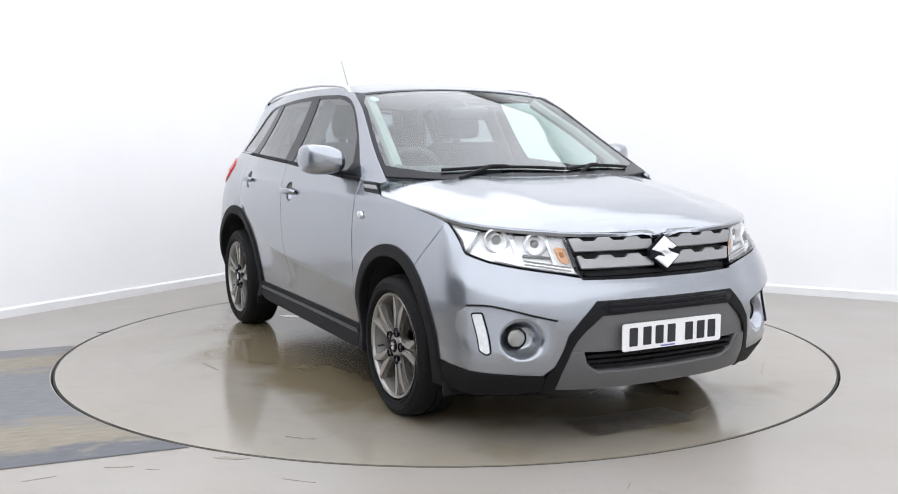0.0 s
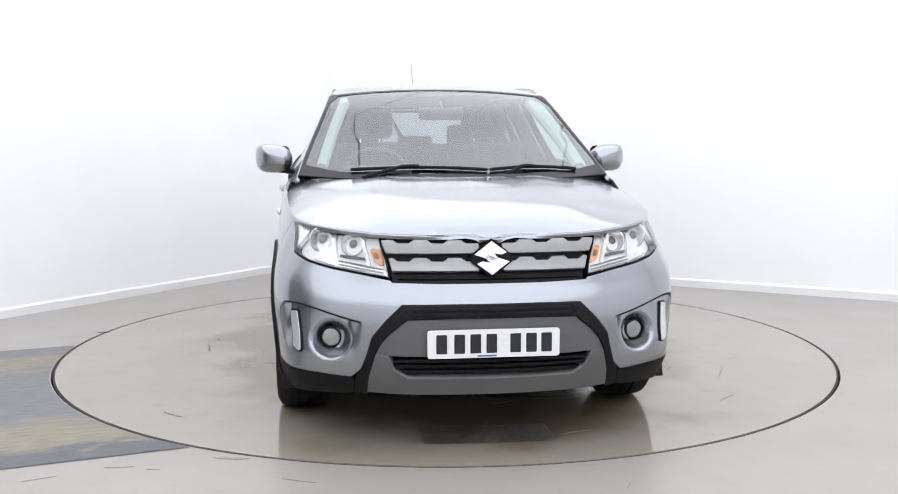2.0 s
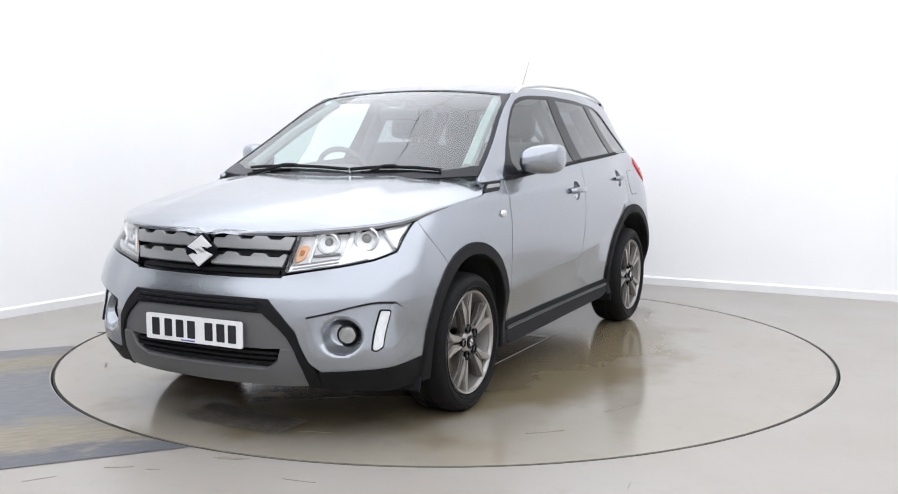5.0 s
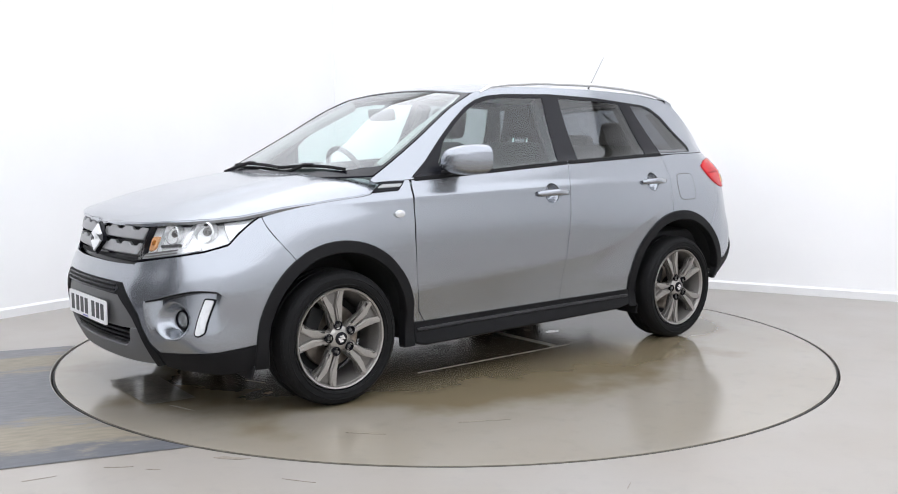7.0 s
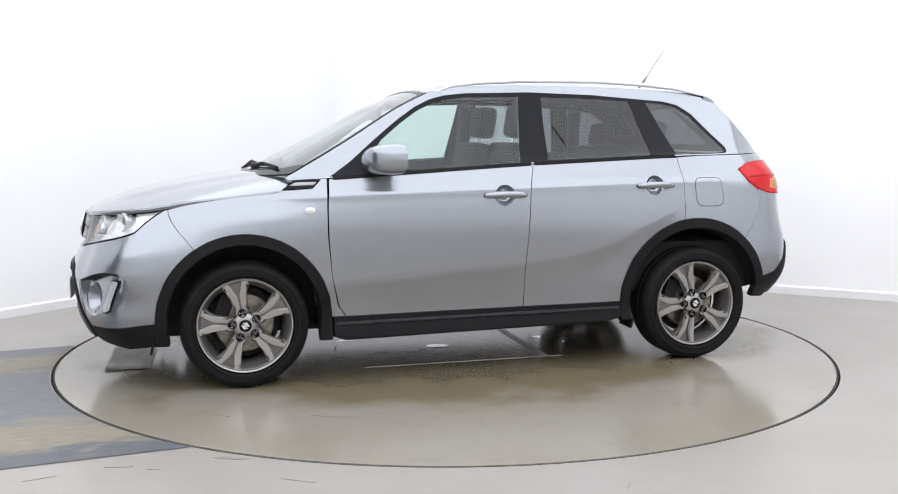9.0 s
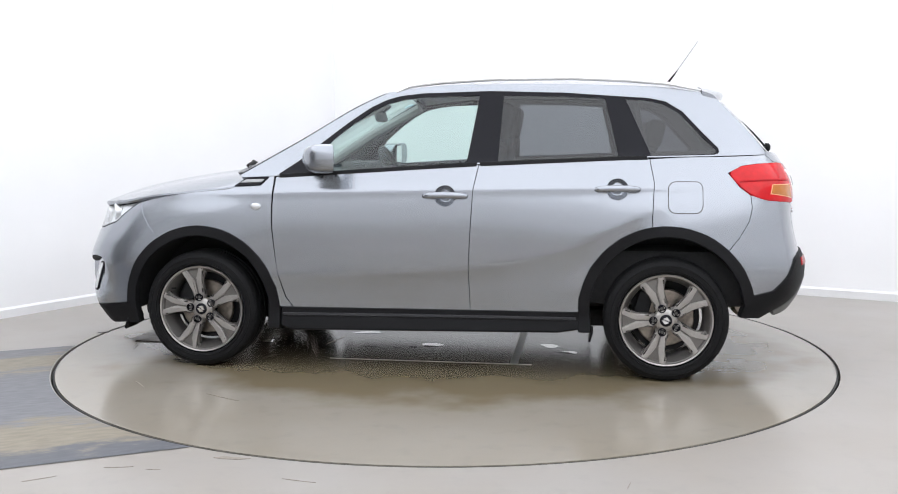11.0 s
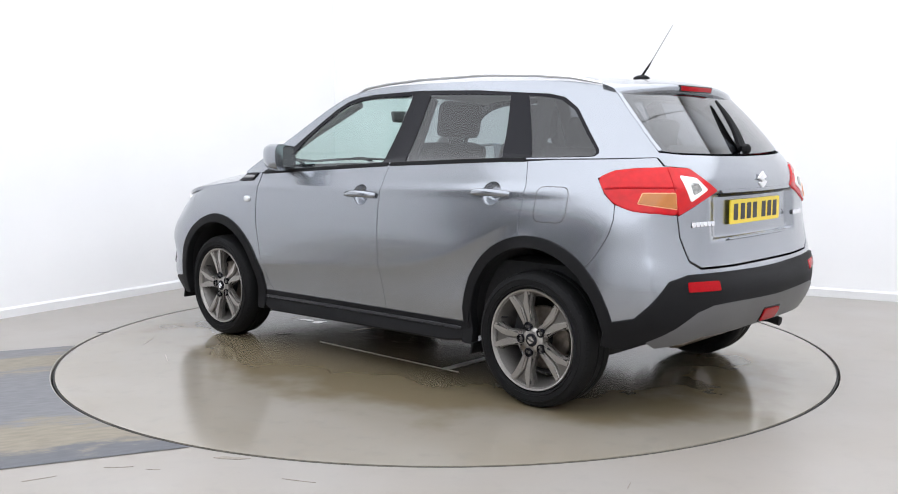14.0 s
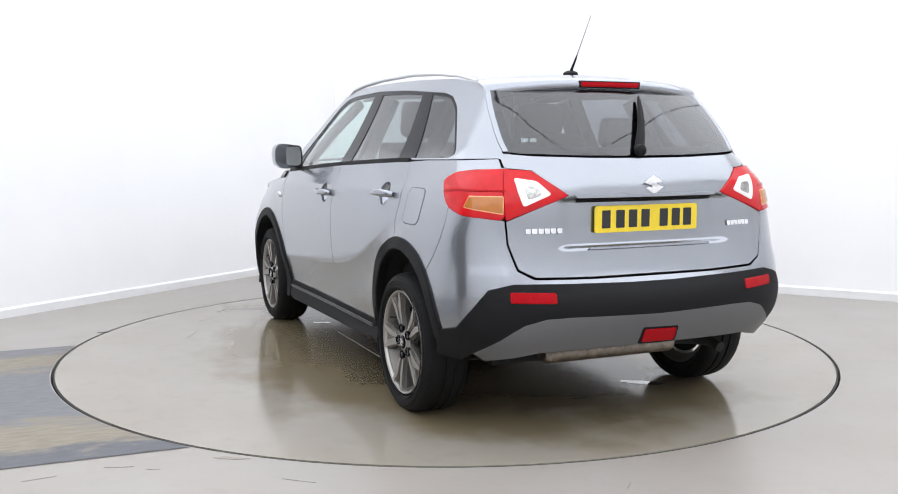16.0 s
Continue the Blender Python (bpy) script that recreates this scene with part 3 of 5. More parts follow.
TAIL = (
    ((-1.560, .815), (-1.650, .765), (-1.720, .700), (-1.780, .590), (-1.815, .42), (-1.830, .2), (-1.835, 0)),
    ((-1.570, .840), (-1.680, .795), (-1.765, .722), (-1.850, .610), (-1.900, .42), (-1.920, .2), (-1.930, 0)),
    ((-1.580, .860), (-1.720, .832), (-1.835, .775), (-1.915, .645), (-1.970, .43), (-1.990, .2), (-1.995, 0)),
    ((-1.580, .868), (-1.730, .842), (-1.850, .790), (-1.935, .650), (-1.995, .435), (-2.020, .2), (-2.028, 0)),
    ((-1.580, .863), (-1.735, .835), (-1.845, .782), (-1.920, .645), (-1.960, .425), (-1.970, .2), (-1.972, 0)),
    ((-1.580, .855), (-1.735, .825), (-1.835, .768), (-1.905, .635), (-1.938, .42), (-1.945, .2), (-1.948, 0)),
    ((-1.580, .840), (-1.730, .812), (-1.825, .750), (-1.890, .620), (-1.923, .41), (-1.935, .2), (-1.938, 0)),
    ((-1.570, .818), (-1.720, .790), (-1.820, .735), (-1.885, .615), (-1.920, .41), (-1.935, .2), (-1.942, 0)),
    ((-1.560, .785), (-1.700, .763), (-1.800, .712), (-1.868, .600), (-1.910, .40), (-1.930, .2), (-1.942, 0)),
    ((-1.540, .740), (-1.655, .708), (-1.745, .658), (-1.820, .565), (-1.868, .39), (-1.890, .2), (-1.898, 0)),
    ((-1.510, .690), (-1.610, .655), (-1.680, .610), (-1.755, .530), (-1.800, .38), (-1.825, .2), (-1.830, 0)),
)
TABLE = np.array([list(n) + list(zip(FLANK_X, f)) + list(t) for n, f, t in zip(NOSE, FLANK, TAIL)], float)


def hull(u, z):
    """x and y of the skin at the station u (0: nose, 20: tail) and the height z."""
    u, z = np.atleast_1d(np.asarray(u, float)), np.atleast_1d(np.asarray(z, float))
    u, z = np.broadcast_arrays(u, z)
    rows = cubic(ZL, TABLE, z)
    k = np.array([1, -1])
    rows = np.concatenate([rows[:, 1:2] * k, rows, rows[:, -2:-1] * k], 1)
    u = np.clip(u, 0, 20)
    i = np.minimum(u.astype(int), 19)
    t = (u - i)[:, None]
    n = np.arange(len(u))
    p0, p1, p2, p3 = rows[n, i], rows[n, i + 1], rows[n, i + 2], rows[n, i + 3]
    return 0.5 * (2 * p1 + (p2 - p0) * t + (2 * p0 - 5 * p1 + 4 * p2 - p3) * t**2 + (3 * p1 - p0 - 3 * p2 + p3) * t**3)


US = np.linspace(0, 20, 1601)
_ref = hull(US, np.full(1601, 0.6))
AS = np.concatenate([[0], np.cumsum(np.hypot(*np.diff(_ref, axis=0).T))])


def crease(x, z):
    """Pressings of the flanks: the haunch line over the sill and the shoulder line under the windows."""
    zc = cubic((-1.3, -1.12, -0.95, -0.75, -0.5, -0.22, 0.3, 0.85), (0.90, 0.855, 0.775, 0.68, 0.605, 0.568, 0.53, 0.495), x)
    w = smooth(-1.30, -1.05, x) * (1 - smooth(0.78, 0.95, x))
    below = 0.10 * np.tanh(0.12 * np.log1p(np.exp(np.clip((zc - z) / 0.012, -30, 30))))
    d = -w * (0.0015 * (1 - smooth(-0.022, 0.004, z - zc)) + 0.24 * below) * smooth(0.20, 0.34, z)
    zs = 0.965 + 0.02 * (0.8 - np.asarray(x))
    d = d + 0.006 * np.exp(-((z - zs) / 0.025) ** 2) * smooth(-1.6, -1.2, x) * (1 - smooth(1.35, 1.6, x))
    return d


def skin(a, z):
    """The lower body at the distance a round its waist from the nose (left positive) and the height z."""
    a, z = np.asarray(a, float), np.asarray(z, float)
    u = np.interp(np.abs(a), AS, US)
    xy = hull(u, z)
    x, y = xy[:, 0], xy[:, 1]
    y = y + crease(x, z) * (y > 0.5)
    return np.stack([x, np.where(a < 0, -y, y), z], 1)


def brow(y):
    return cubic((0.49, 0.60, 0.70, 0.76, 0.81, 0.86), (0.533, 0.560, 0.588, 0.600, 0.597, 0.585), y)


def recess_skin(a, z):
    """The hollow round a fog lamp: deep under the brow, running out to the bumper's skin at its other edges."""
    p = skin(a, z)
    y = np.abs(p[:, 1])
    m = smooth(0.50, 0.58, y) * (1 - smooth(0.0, 0.20, brow(y) - z)) * (1 - smooth(0.79, 0.84, y))
    d = 0.050 * m
    r = np.hypot(y - 0.635, z - 0.455)
    d = d + 0.070 * (1 - smooth(0.040, 0.084, r)) * (1 - 0.35 * m)
    p[:, 0] -= d * 0.9
    p[:, 1] -= np.sign(p[:, 1]) * d * 0.25
    return p


def rear_skin(a, z):
    """The tailgate's skin, with the hollow for the number plate."""
    p = skin(a, z)
    y = np.abs(p[:, 1])
    m = (1 - smooth(0.36, 0.46, y)) * smooth(0.785, 0.81, z) * (1 - smooth(0.995, 1.006, z))
    p[:, 0] += 0.028 * m
    return p


def u_to_a(u):
    return float(np.interp(u, US, AS))


def find(axis, value, z, lo, hi):
    u = np.linspace(lo, hi, 1200)
    q = hull(u, np.full(1200, z))[:, axis]
    return u_to_a(u[np.argmin(np.abs(q - value))])


def front(*pts):
    """Points (y, z) on the nose, as places on the skin; a negative y is the right side."""
    return [((1 if y >= 0 else -1) * find(1, abs(y), z, 0, 8), z) for y, z in pts]


def flank(*pts):
    """Points (x, z) on the left flank."""
    return [(find(0, x, z, 4, 17.5), z) for x, z in pts]


def rear(*pts):
    """Points (y, z) on the tail; a negative y is the right side."""
    return [((1 if y >= 0 else -1) * find(1, abs(y), z, 13.5, 20), z) for y, z in pts]


def across_front(left):
    """A left half outline that begins and ends on the centre line, made whole."""
    return left + [(-a, z) for a, z in reversed(left) if a > 1e-6]


END = float(AS[-1])


def tail_skin(b, z):
    """The skin by the distance b from the tail's centre (left positive): runs through the tail without a seam."""
    b = np.asarray(b, float)
    a = END - np.abs(b)
    p = rear_skin(np.maximum(a, 0), z)
    p[:, 1] = np.where(b < 0, -p[:, 1], p[:, 1])
    return p


def tail_plain(b, z):
    b = np.asarray(b, float)
    p = skin(np.maximum(END - np.abs(b), 0), z)
    p[:, 1] = np.where(b < 0, -p[:, 1], p[:, 1])
    return p


def to_tail(pts):
    return [(END - a, z) if a >= 0 else (-(END + a), z) for a, z in pts]


def across_tail(left):
    left = to_tail(left)
    return left + [(-b, z) for b, z in reversed(left) if b > 1e-6]


# upper body
def belt(x):
    return np.interp(x, (-1.80, -1.46, -1.0, -0.21, 0.82, 1.1), (1.165, 1.157, 1.148, 1.113, 1.050, 1.035))


_bx = np.linspace(-1.86, 1.15, 121)
_by = []
for _x in _bx:
    _u = np.linspace(4, 19.5, 1500)
    _q = hull(_u, np.full(1500, float(belt(_x))))
    _by.append(_q[np.argmin(np.abs(_q[:, 0] - _x)), 1])
_by = np.array(_by)


def green_y(x, z):
    dz = np.asarray(z) - belt(x)
    return cubic(_bx, _by, x) - 0.62 * dz + 0.28 * np.maximum(dz, 0) ** 2 - 0.006 * smooth(0.0, 0.02, dz)


def side_glass(x, z):
    x, z = np.asarray(x, float), np.asarray(z, float)
    return np.stack([x, green_y(x, z), z], 1)


def screen_edge(z):
    return cubic((1.02, 1.07, 1.16, 1.253, 1.34, 1.412, 1.49, 1.53), (1.09, 1.0, 0.84, 0.68, 0.54, 0.42, 0.255, 0.16), z)


def back_edge(z):
    return cubic((1.10, 1.16, 1.25, 1.36, 1.465, 1.52), (-1.80, -1.765, -1.69, -1.59, -1.49, -1.44), z)


def screen(y, z):
    y, z = np.asarray(y, float), np.asarray(z, float)
    xe = screen_edge(z)
    ye = green_y(xe, z)
    b = cubic((1.04, 1.16, 1.30, 1.42, 1.53), (0.205, 0.165, 0.125, 0.100, 0.085), z)
    return np.stack([xe + b * (1 - np.minimum(np.abs(y / ye), 1.05) ** 2.2), y, z], 1)


def back_glass(y, z):
    y, z = np.asarray(y, float), np.asarray(z, float)
    xe = back_edge(z)
    ye = green_y(xe, z)
    return np.stack([xe - 0.075 * (1 - np.minimum(np.abs(y / ye), 1.05) ** 2.2), y, z], 1)


def roof_edge(x):
    return cubic((-1.52, -1.27, -0.9, -0.4, 0.0, 0.15, 0.27), (1.470, 1.512, 1.531, 1.538, 1.529, 1.512, 1.487), x)


def roof_mid(x):
    return cubic((-1.56, -1.27, -0.9, -0.4, 0.0, 0.18, 0.27, 0.32), (1.500, 1.546, 1.569, 1.578, 1.564, 1.540, 1.521, 1.50), x)


def roof_skin(x, y):
    x, y = np.asarray(x, float), np.asarray(y, float)
    ze = roof_edge(x)
    ye = green_y(x, ze)
    r = np.minimum(np.abs(y / ye), 1.1)
    return np.stack([x, y, ze + (roof_mid(x) - ze) * (1 - r**2.6)], 1)


BONNET_X = (0.90, 1.10, 1.35, 1.617, 1.70, 1.80, 1.88, 1.93, 1.98, 2.01, 2.028, 2.035)
BONNET_Y = (0.836, 0.828, 0.812, 0.785, 0.757, 0.702, 0.634, 0.573, 0.475, 0.37, 0.20, 0.06)
BONNET_Z = (1.005, 0.981, 0.955, 0.922, 0.908, 0.897, 0.890, 0.885, 0.876, 0.870, 0.866, 0.865)


def bonnet_skin(x, y):
    x, y = np.asarray(x, float), np.asarray(y, float)
    ye, ze = np.maximum(cubic(BONNET_X, BONNET_Y, x), 0.05), cubic(BONNET_X, BONNET_Z, x)
    zc = cubic((0.9, 1.2, 1.5, 1.72, 1.85, 1.95, 2.0, 2.035), (1.095, 1.067, 1.025, 0.985, 0.955, 0.922, 0.897, 0.866), x)
    r = np.minimum(np.abs(y) / ye, 1.05)
    ridge = 0.012 * (1 - smooth(0.36, 0.54, np.abs(y))) * (1 - smooth(1.70, 2.0, x))
    return np.stack([x, y, ze + (zc - ze - 0.012) * (1 - r ** np.interp(x, (1.0, 1.25, 1.7), (6.5, 5.0, 3.0))) + ridge], 1)


# ---------------------------------------------------------------- the car
car = new("car")
tagged(car, "grey metallic compact SUV with black cladding parked on the turntable", "car")

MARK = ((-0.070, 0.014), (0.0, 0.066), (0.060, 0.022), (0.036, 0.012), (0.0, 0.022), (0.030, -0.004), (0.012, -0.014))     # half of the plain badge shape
FRONT_ARCH, REAR_ARCH = (1.25, 0.345, 0.43), (-1.245, 0.36, 0.44)


def arc(c, a0, a1, n=14, grow=0.0):
    x, z, r = c
    return [(x + (r + grow) * math.cos(radians(a0 + (a1 - a0) * k / n)), z + (r + grow) * math.sin(radians(a0 + (a1 - a0) * k / n))) for k in range(n + 1)]


HL_LOW = [(0.395, 0.700), (0.50, 0.718), (0.62, 0.738), (0.72, 0.760)]       # y, z under the headlight
HL_OUT = [(1.77, 0.790), (1.72, 0.835), (1.66, 0.880), (1.608, 0.910)]       # x, z up to its tip
HL_TOP = [(1.70, 0.900), (1.80, 0.892)]
GAP = 0.0028


def build_front():
    # painted bumper: one piece from wheel arch to wheel arch
    left = front((0, 0.684), (0.20, 0.684), (0.39, 0.688), *[(y, z - 0.004) for y, z in HL_LOW]) + flank(*[(x, z - 0.004) for x, z in HL_OUT])
    left += flank(*arc(FRONT_ARCH, 57, 3, 12)) + flank((1.68, 0.347))
    left += front((0.80, 0.325), (0.70, 0.316), (0.55, 0.305), (0.512, 0.345), (0.49, 0.41), (0.472, 0.476), (0.42, 0.54), (0.355, 0.604), (0.18, 0.606), (0, 0.606))
    ys = np.linspace(0.505, 0.815, 14)
    hole = front(*[(float(y), float(brow(y)[0])) for y in ys], (0.832, 0.565), (0.834, 0.50), (0.815, 0.425), (0.77, 0.375), (0.68, 0.350), (0.58, 0.345), (0.535, 0.375), (0.512, 0.45))
    mirror_hole = [(-a, z) for a, z in reversed(hole)]
    bumper = put("front_bumper", sheet(across_front(left), skin, 0.018, 0.015, gap=GAP, holes=[hole, mirror_hole], round_=0.006), PAINT, car, "grey painted front bumper with hollows round the fog lamps")
    sides("fog_lamp_hollow", sheet(hole, recess_skin, 0.010, 0.004), PAINT, bumper, "painted hollow round the fog lamp")
    # black strip that stands in for the shade under the brow
    lip_top = [(float(y), float(brow(y)[0]) + 0.002) for y in ys]
    lip_low = [(float(y), float(brow(y)[0]) - 0.008) for y in reversed(ys)]
    sides("brow_shade", sheet(front(*lip_top, *lip_low), skin, 0.02, 0.045, off=-0.004, round_=0.003), BLACK, bumper, "dark strip standing in for the shade under the brow")
    # grille
    gl = front((0, 0.862), (0.22, 0.862), (0.42, 0.868), (0.435, 0.86), (0.392, 0.70), (0.385, 0.688), (0, 0.686))
    grille = put("grille", sheet(across_front(gl), skin, 0.03, 0.02, off=-0.030), GLOSSBLACK, car, "black radiator grille with two silver bars")
    for k in range(5):
        z = 0.705 + 0.034 * k
        put("grille_slat", sheet(front((-0.37 - 0.012 * k, z), (0.37 + 0.012 * k, z), (0.37 + 0.012 * k, z + 0.012), (-0.37 - 0.012 * k, z + 0.012)), skin, 0.03, 0.012, off=-0.016), BLACK, grille)

    def bar(z0, z1, y0, y1, lower):
        pts_top, pts_low = [], []
        # the bars' upper edges step up and down between teeth
        for k in range(6):
            y = 0.075 + 0.067 * k
            step = 0.014 if k % 2 else 0.0
            pts_top += [(y - 0.024, z1 - 0.014 + step), (y + 0.024, z1 - 0.014 + step)]
        pts_low = [(y0, z0), (0.20, z0), (0.05, z0)]
        return [p for p in pts_top if p[0] <= y1 - 0.01] + [(y1, z1 - 0.002), (y0, z0)] + pts_low[1:]

    for z0, z1, y0, y1 in ((0.800, 0.848, 0.408, 0.425), (0.733, 0.778, 0.385, 0.398)):
        pts = bar(z0, z1, y0, y1, False)
        sides("grille_bar", sheet(front(*pts), skin, 0.02, 0.022, off=0.004, round_=0.008), BARGREY, grille, "satin silver grille bar with a toothed upper edge")
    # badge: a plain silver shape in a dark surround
    sx = skin(np.array([0.0]), np.array([0.778]))[0][0]
    face = Matrix(((0, 0, 1, sx + 0.004), (1, 0, 0, 0), (0, 1, 0, 0.778), (0, 0, 0, 1)))
    face = face @ pose(0, 0, 0, -10)
    hexa = [(-0.082, 0.014), (-0.082, -0.014), (0.0, -0.078), (0.082, -0.014), (0.082, 0.014), (0.0, 0.078)]
    badge = part("badge_surround", prism(hexa, 0.018, face, 0.004), GLOSSBLACK, grille, "dark badge surround")
    for s in (1, -1):
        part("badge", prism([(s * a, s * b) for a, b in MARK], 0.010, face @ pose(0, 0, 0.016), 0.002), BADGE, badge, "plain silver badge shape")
    # black surround of the lower mouth
    outer = [(0, 0.603), (0.18, 0.603), (0.352, 0.600), (0.418, 0.536), (0.469, 0.474), (0.487, 0.41), (0.509, 0.343), (0.53, 0.305), (0.535, 0.245), (0.488, 0.235)]
    inner = [(0.484, 0.315), (0.464, 0.405), (0.44, 0.455), (0.405, 0.495), (0.335, 0.552), (0.18, 0.556), (0, 0.556)]
    put("mouth_surround", sheet(across_front(front(*outer, *inner)), skin, 0.02, 0.03, off=0.006, round_=0.008), BLACK, bumper, "black textured surround of the lower mouth")
    upper = [(0, 0.598), (0.31, 0.596), (0.345, 0.580), (0.315, 0.556), (0, 0.556)]
    mouth = put("upper_mouth", sheet(across_front(front(*upper)), skin, 0.03, 0.01, off=0.008), GLOSSBLACK, bumper, "black slot with fine bars")
    for z in (0.566, 0.584):
        put("mouth_slat", sheet(front((-0.31, z), (0.31, z), (0.31, z + 0.006), (-0.31, z + 0.006)), skin, 0.03, 0.008, off=0.013), BLACK, mouth)
    # grey plate carrier, the lower intake and the lip
    car_l = [(0, 0.553), (0.18, 0.553), (0.332, 0.549), (0.402, 0.492), (0.436, 0.454), (0.458, 0.408), (0.405, 0.404), (0.33, 0.400), (0, 0.398)]
    put("plate_carrier", sheet(across_front(front(*car_l)), skin, 0.03, 0.02, off=-0.006), GREYPLASTIC, bumper, "grey satin panel behind the plate")
    low = [(0, 0.396), (0.33, 0.398), (0.407, 0.402), (0.385, 0.345), (0.33, 0.309), (0, 0.306)]
    intake = put("lower_intake", sheet(across_front(front(*low)), skin, 0.03, 0.01, off=-0.035), GLOSSBLACK, bumper, "black lower air intake")
    for z in (0.325, 0.348, 0.371):
        put("intake_slat", sheet(front((-0.385, z), (0.385, z), (0.385, z + 0.009), (-0.385, z + 0.009)), skin, 0.03, 0.015, off=-0.012), BLACK, intake)
    lip = [(0, 0.303), (0.33, 0.306), (0.388, 0.343), (0.41, 0.400), (0.456, 0.402), (0.480, 0.315), (0.486, 0.245), (0.30, 0.238), (0, 0.236)]
    put("skid_lip", sheet(across_front(front(*lip)), skin, 0.025, 0.04, off=0.004, round_=0.012), GREYPLASTIC, bumper, "grey satin skid lip")
    # black corners under the bumper
    cl = front((0.54, 0.300), (0.70, 0.312), (0.80, 0.321)) + flank((1.68, 0.342), (1.66, 0.335), (1.655, 0.235)) + front((0.76, 0.215), (0.60, 0.228), (0.54, 0.238))
    sides("bumper_corner", sheet(cl, skin, 0.03, 0.03, off=0.002), BLACK, bumper, "black textured lower corner")
    # fog lamps and day lamps
    for s in (1, -1):
        fog = part("fog_lamp", lathe([(0.050, 0.0), (0.050, 0.010), (0.045, 0.012), (0.041, 0.0), (0.041, -0.02)], 32, pose(1.922, s * 0.628, 0.455, 0, 0, -90 + s * 14) @ Matrix.Diagonal((0.86, 1, 0.86, 1))), GLOSSBLACK, bumper, "round fog lamp")
        part("lamp_bowl", lathe([(0.040, 0.004), (0.030, -0.012), (0.016, -0.02), (0.0, -0.022)], 28, pose(1.922, s * 0.628, 0.455, 0, 0, -90 + s * 14) @ Matrix.Diagonal((0.86, 1, 0.86, 1))), REFLECTOR, fog)
        part("bulb_shield", lathe([(0.014, -0.02), (0.014, -0.004), (0.008, 0.002), (0.0, 0.003)], 20, pose(1.922, s * 0.628, 0.455, 0, 0, -90 + s * 14) @ Matrix.Diagonal((0.86, 1, 0.86, 1))), CHROME, fog)
        part("lamp_lens", lathe([(0.041, 0.006), (0.031, 0.012), (0.016, 0.015), (0.0, 0.016)], 28, pose(1.922, s * 0.628, 0.455, 0, 0, -90 + s * 14) @ Matrix.Diagonal((0.86, 1, 0.86, 1))), LENS, fog)
    drl = front((0.796, 0.556), (0.764, 0.560), (0.742, 0.402), (0.756, 0.396), (0.776, 0.412))
    sides("day_lamp_frame", sheet(rounded(drl, 0.01), recess_skin, 0.012, 0.03, off=0.008), GLOSSBLACK, bumper, "black frame of the day lamp")
    sides("day_lamp", sheet(rounded(inset(drl, 0.006), 0.006), recess_skin, 0.012, 0.012, off=0.012), LAMPWHITE, bumper, "upright white day lamp strip")
    # plate
    px = skin(np.array([0.0]), np.array([0.455]))[0][0]
    pm = Matrix(((0, 0, 1, px + 0.004), (1, 0, 0, 0), (0, 1, 0, 0.455), (0, 0, 0, 1)))
    plate = part("number_plate", prism(rounded([(-0.26, -0.0555), (0.26, -0.0555), (0.26, 0.0555), (-0.26, 0.0555)], 0.012), 0.006, pm), PLATEW, bumper, "white number plate")
    plate_bars(plate, pm @ pose(0, 0, 0.0062))
    part("maker_strip", prism([(-0.065, -0.051), (0.01, -0.051), (0.01, -0.045), (-0.065, -0.045)], 0.001, pm @ pose(0, 0, 0.0062)), BLUEINK, plate)
    return bumper


def plate_bars(plate, m):
    """Dark bars of the characters' size."""
    xs = (-0.185, -0.115, -0.052, 0.011, 0.105, 0.168, 0.228)
    for x in xs:
        part("character_bar", prism(rounded([(x - 0.021, -0.0375), (x + 0.021, -0.0375), (x + 0.021, 0.0375), (x - 0.021, 0.0375)], 0.004), 0.001, m @ pose(-0.02, 0, 0)), INK, plate)


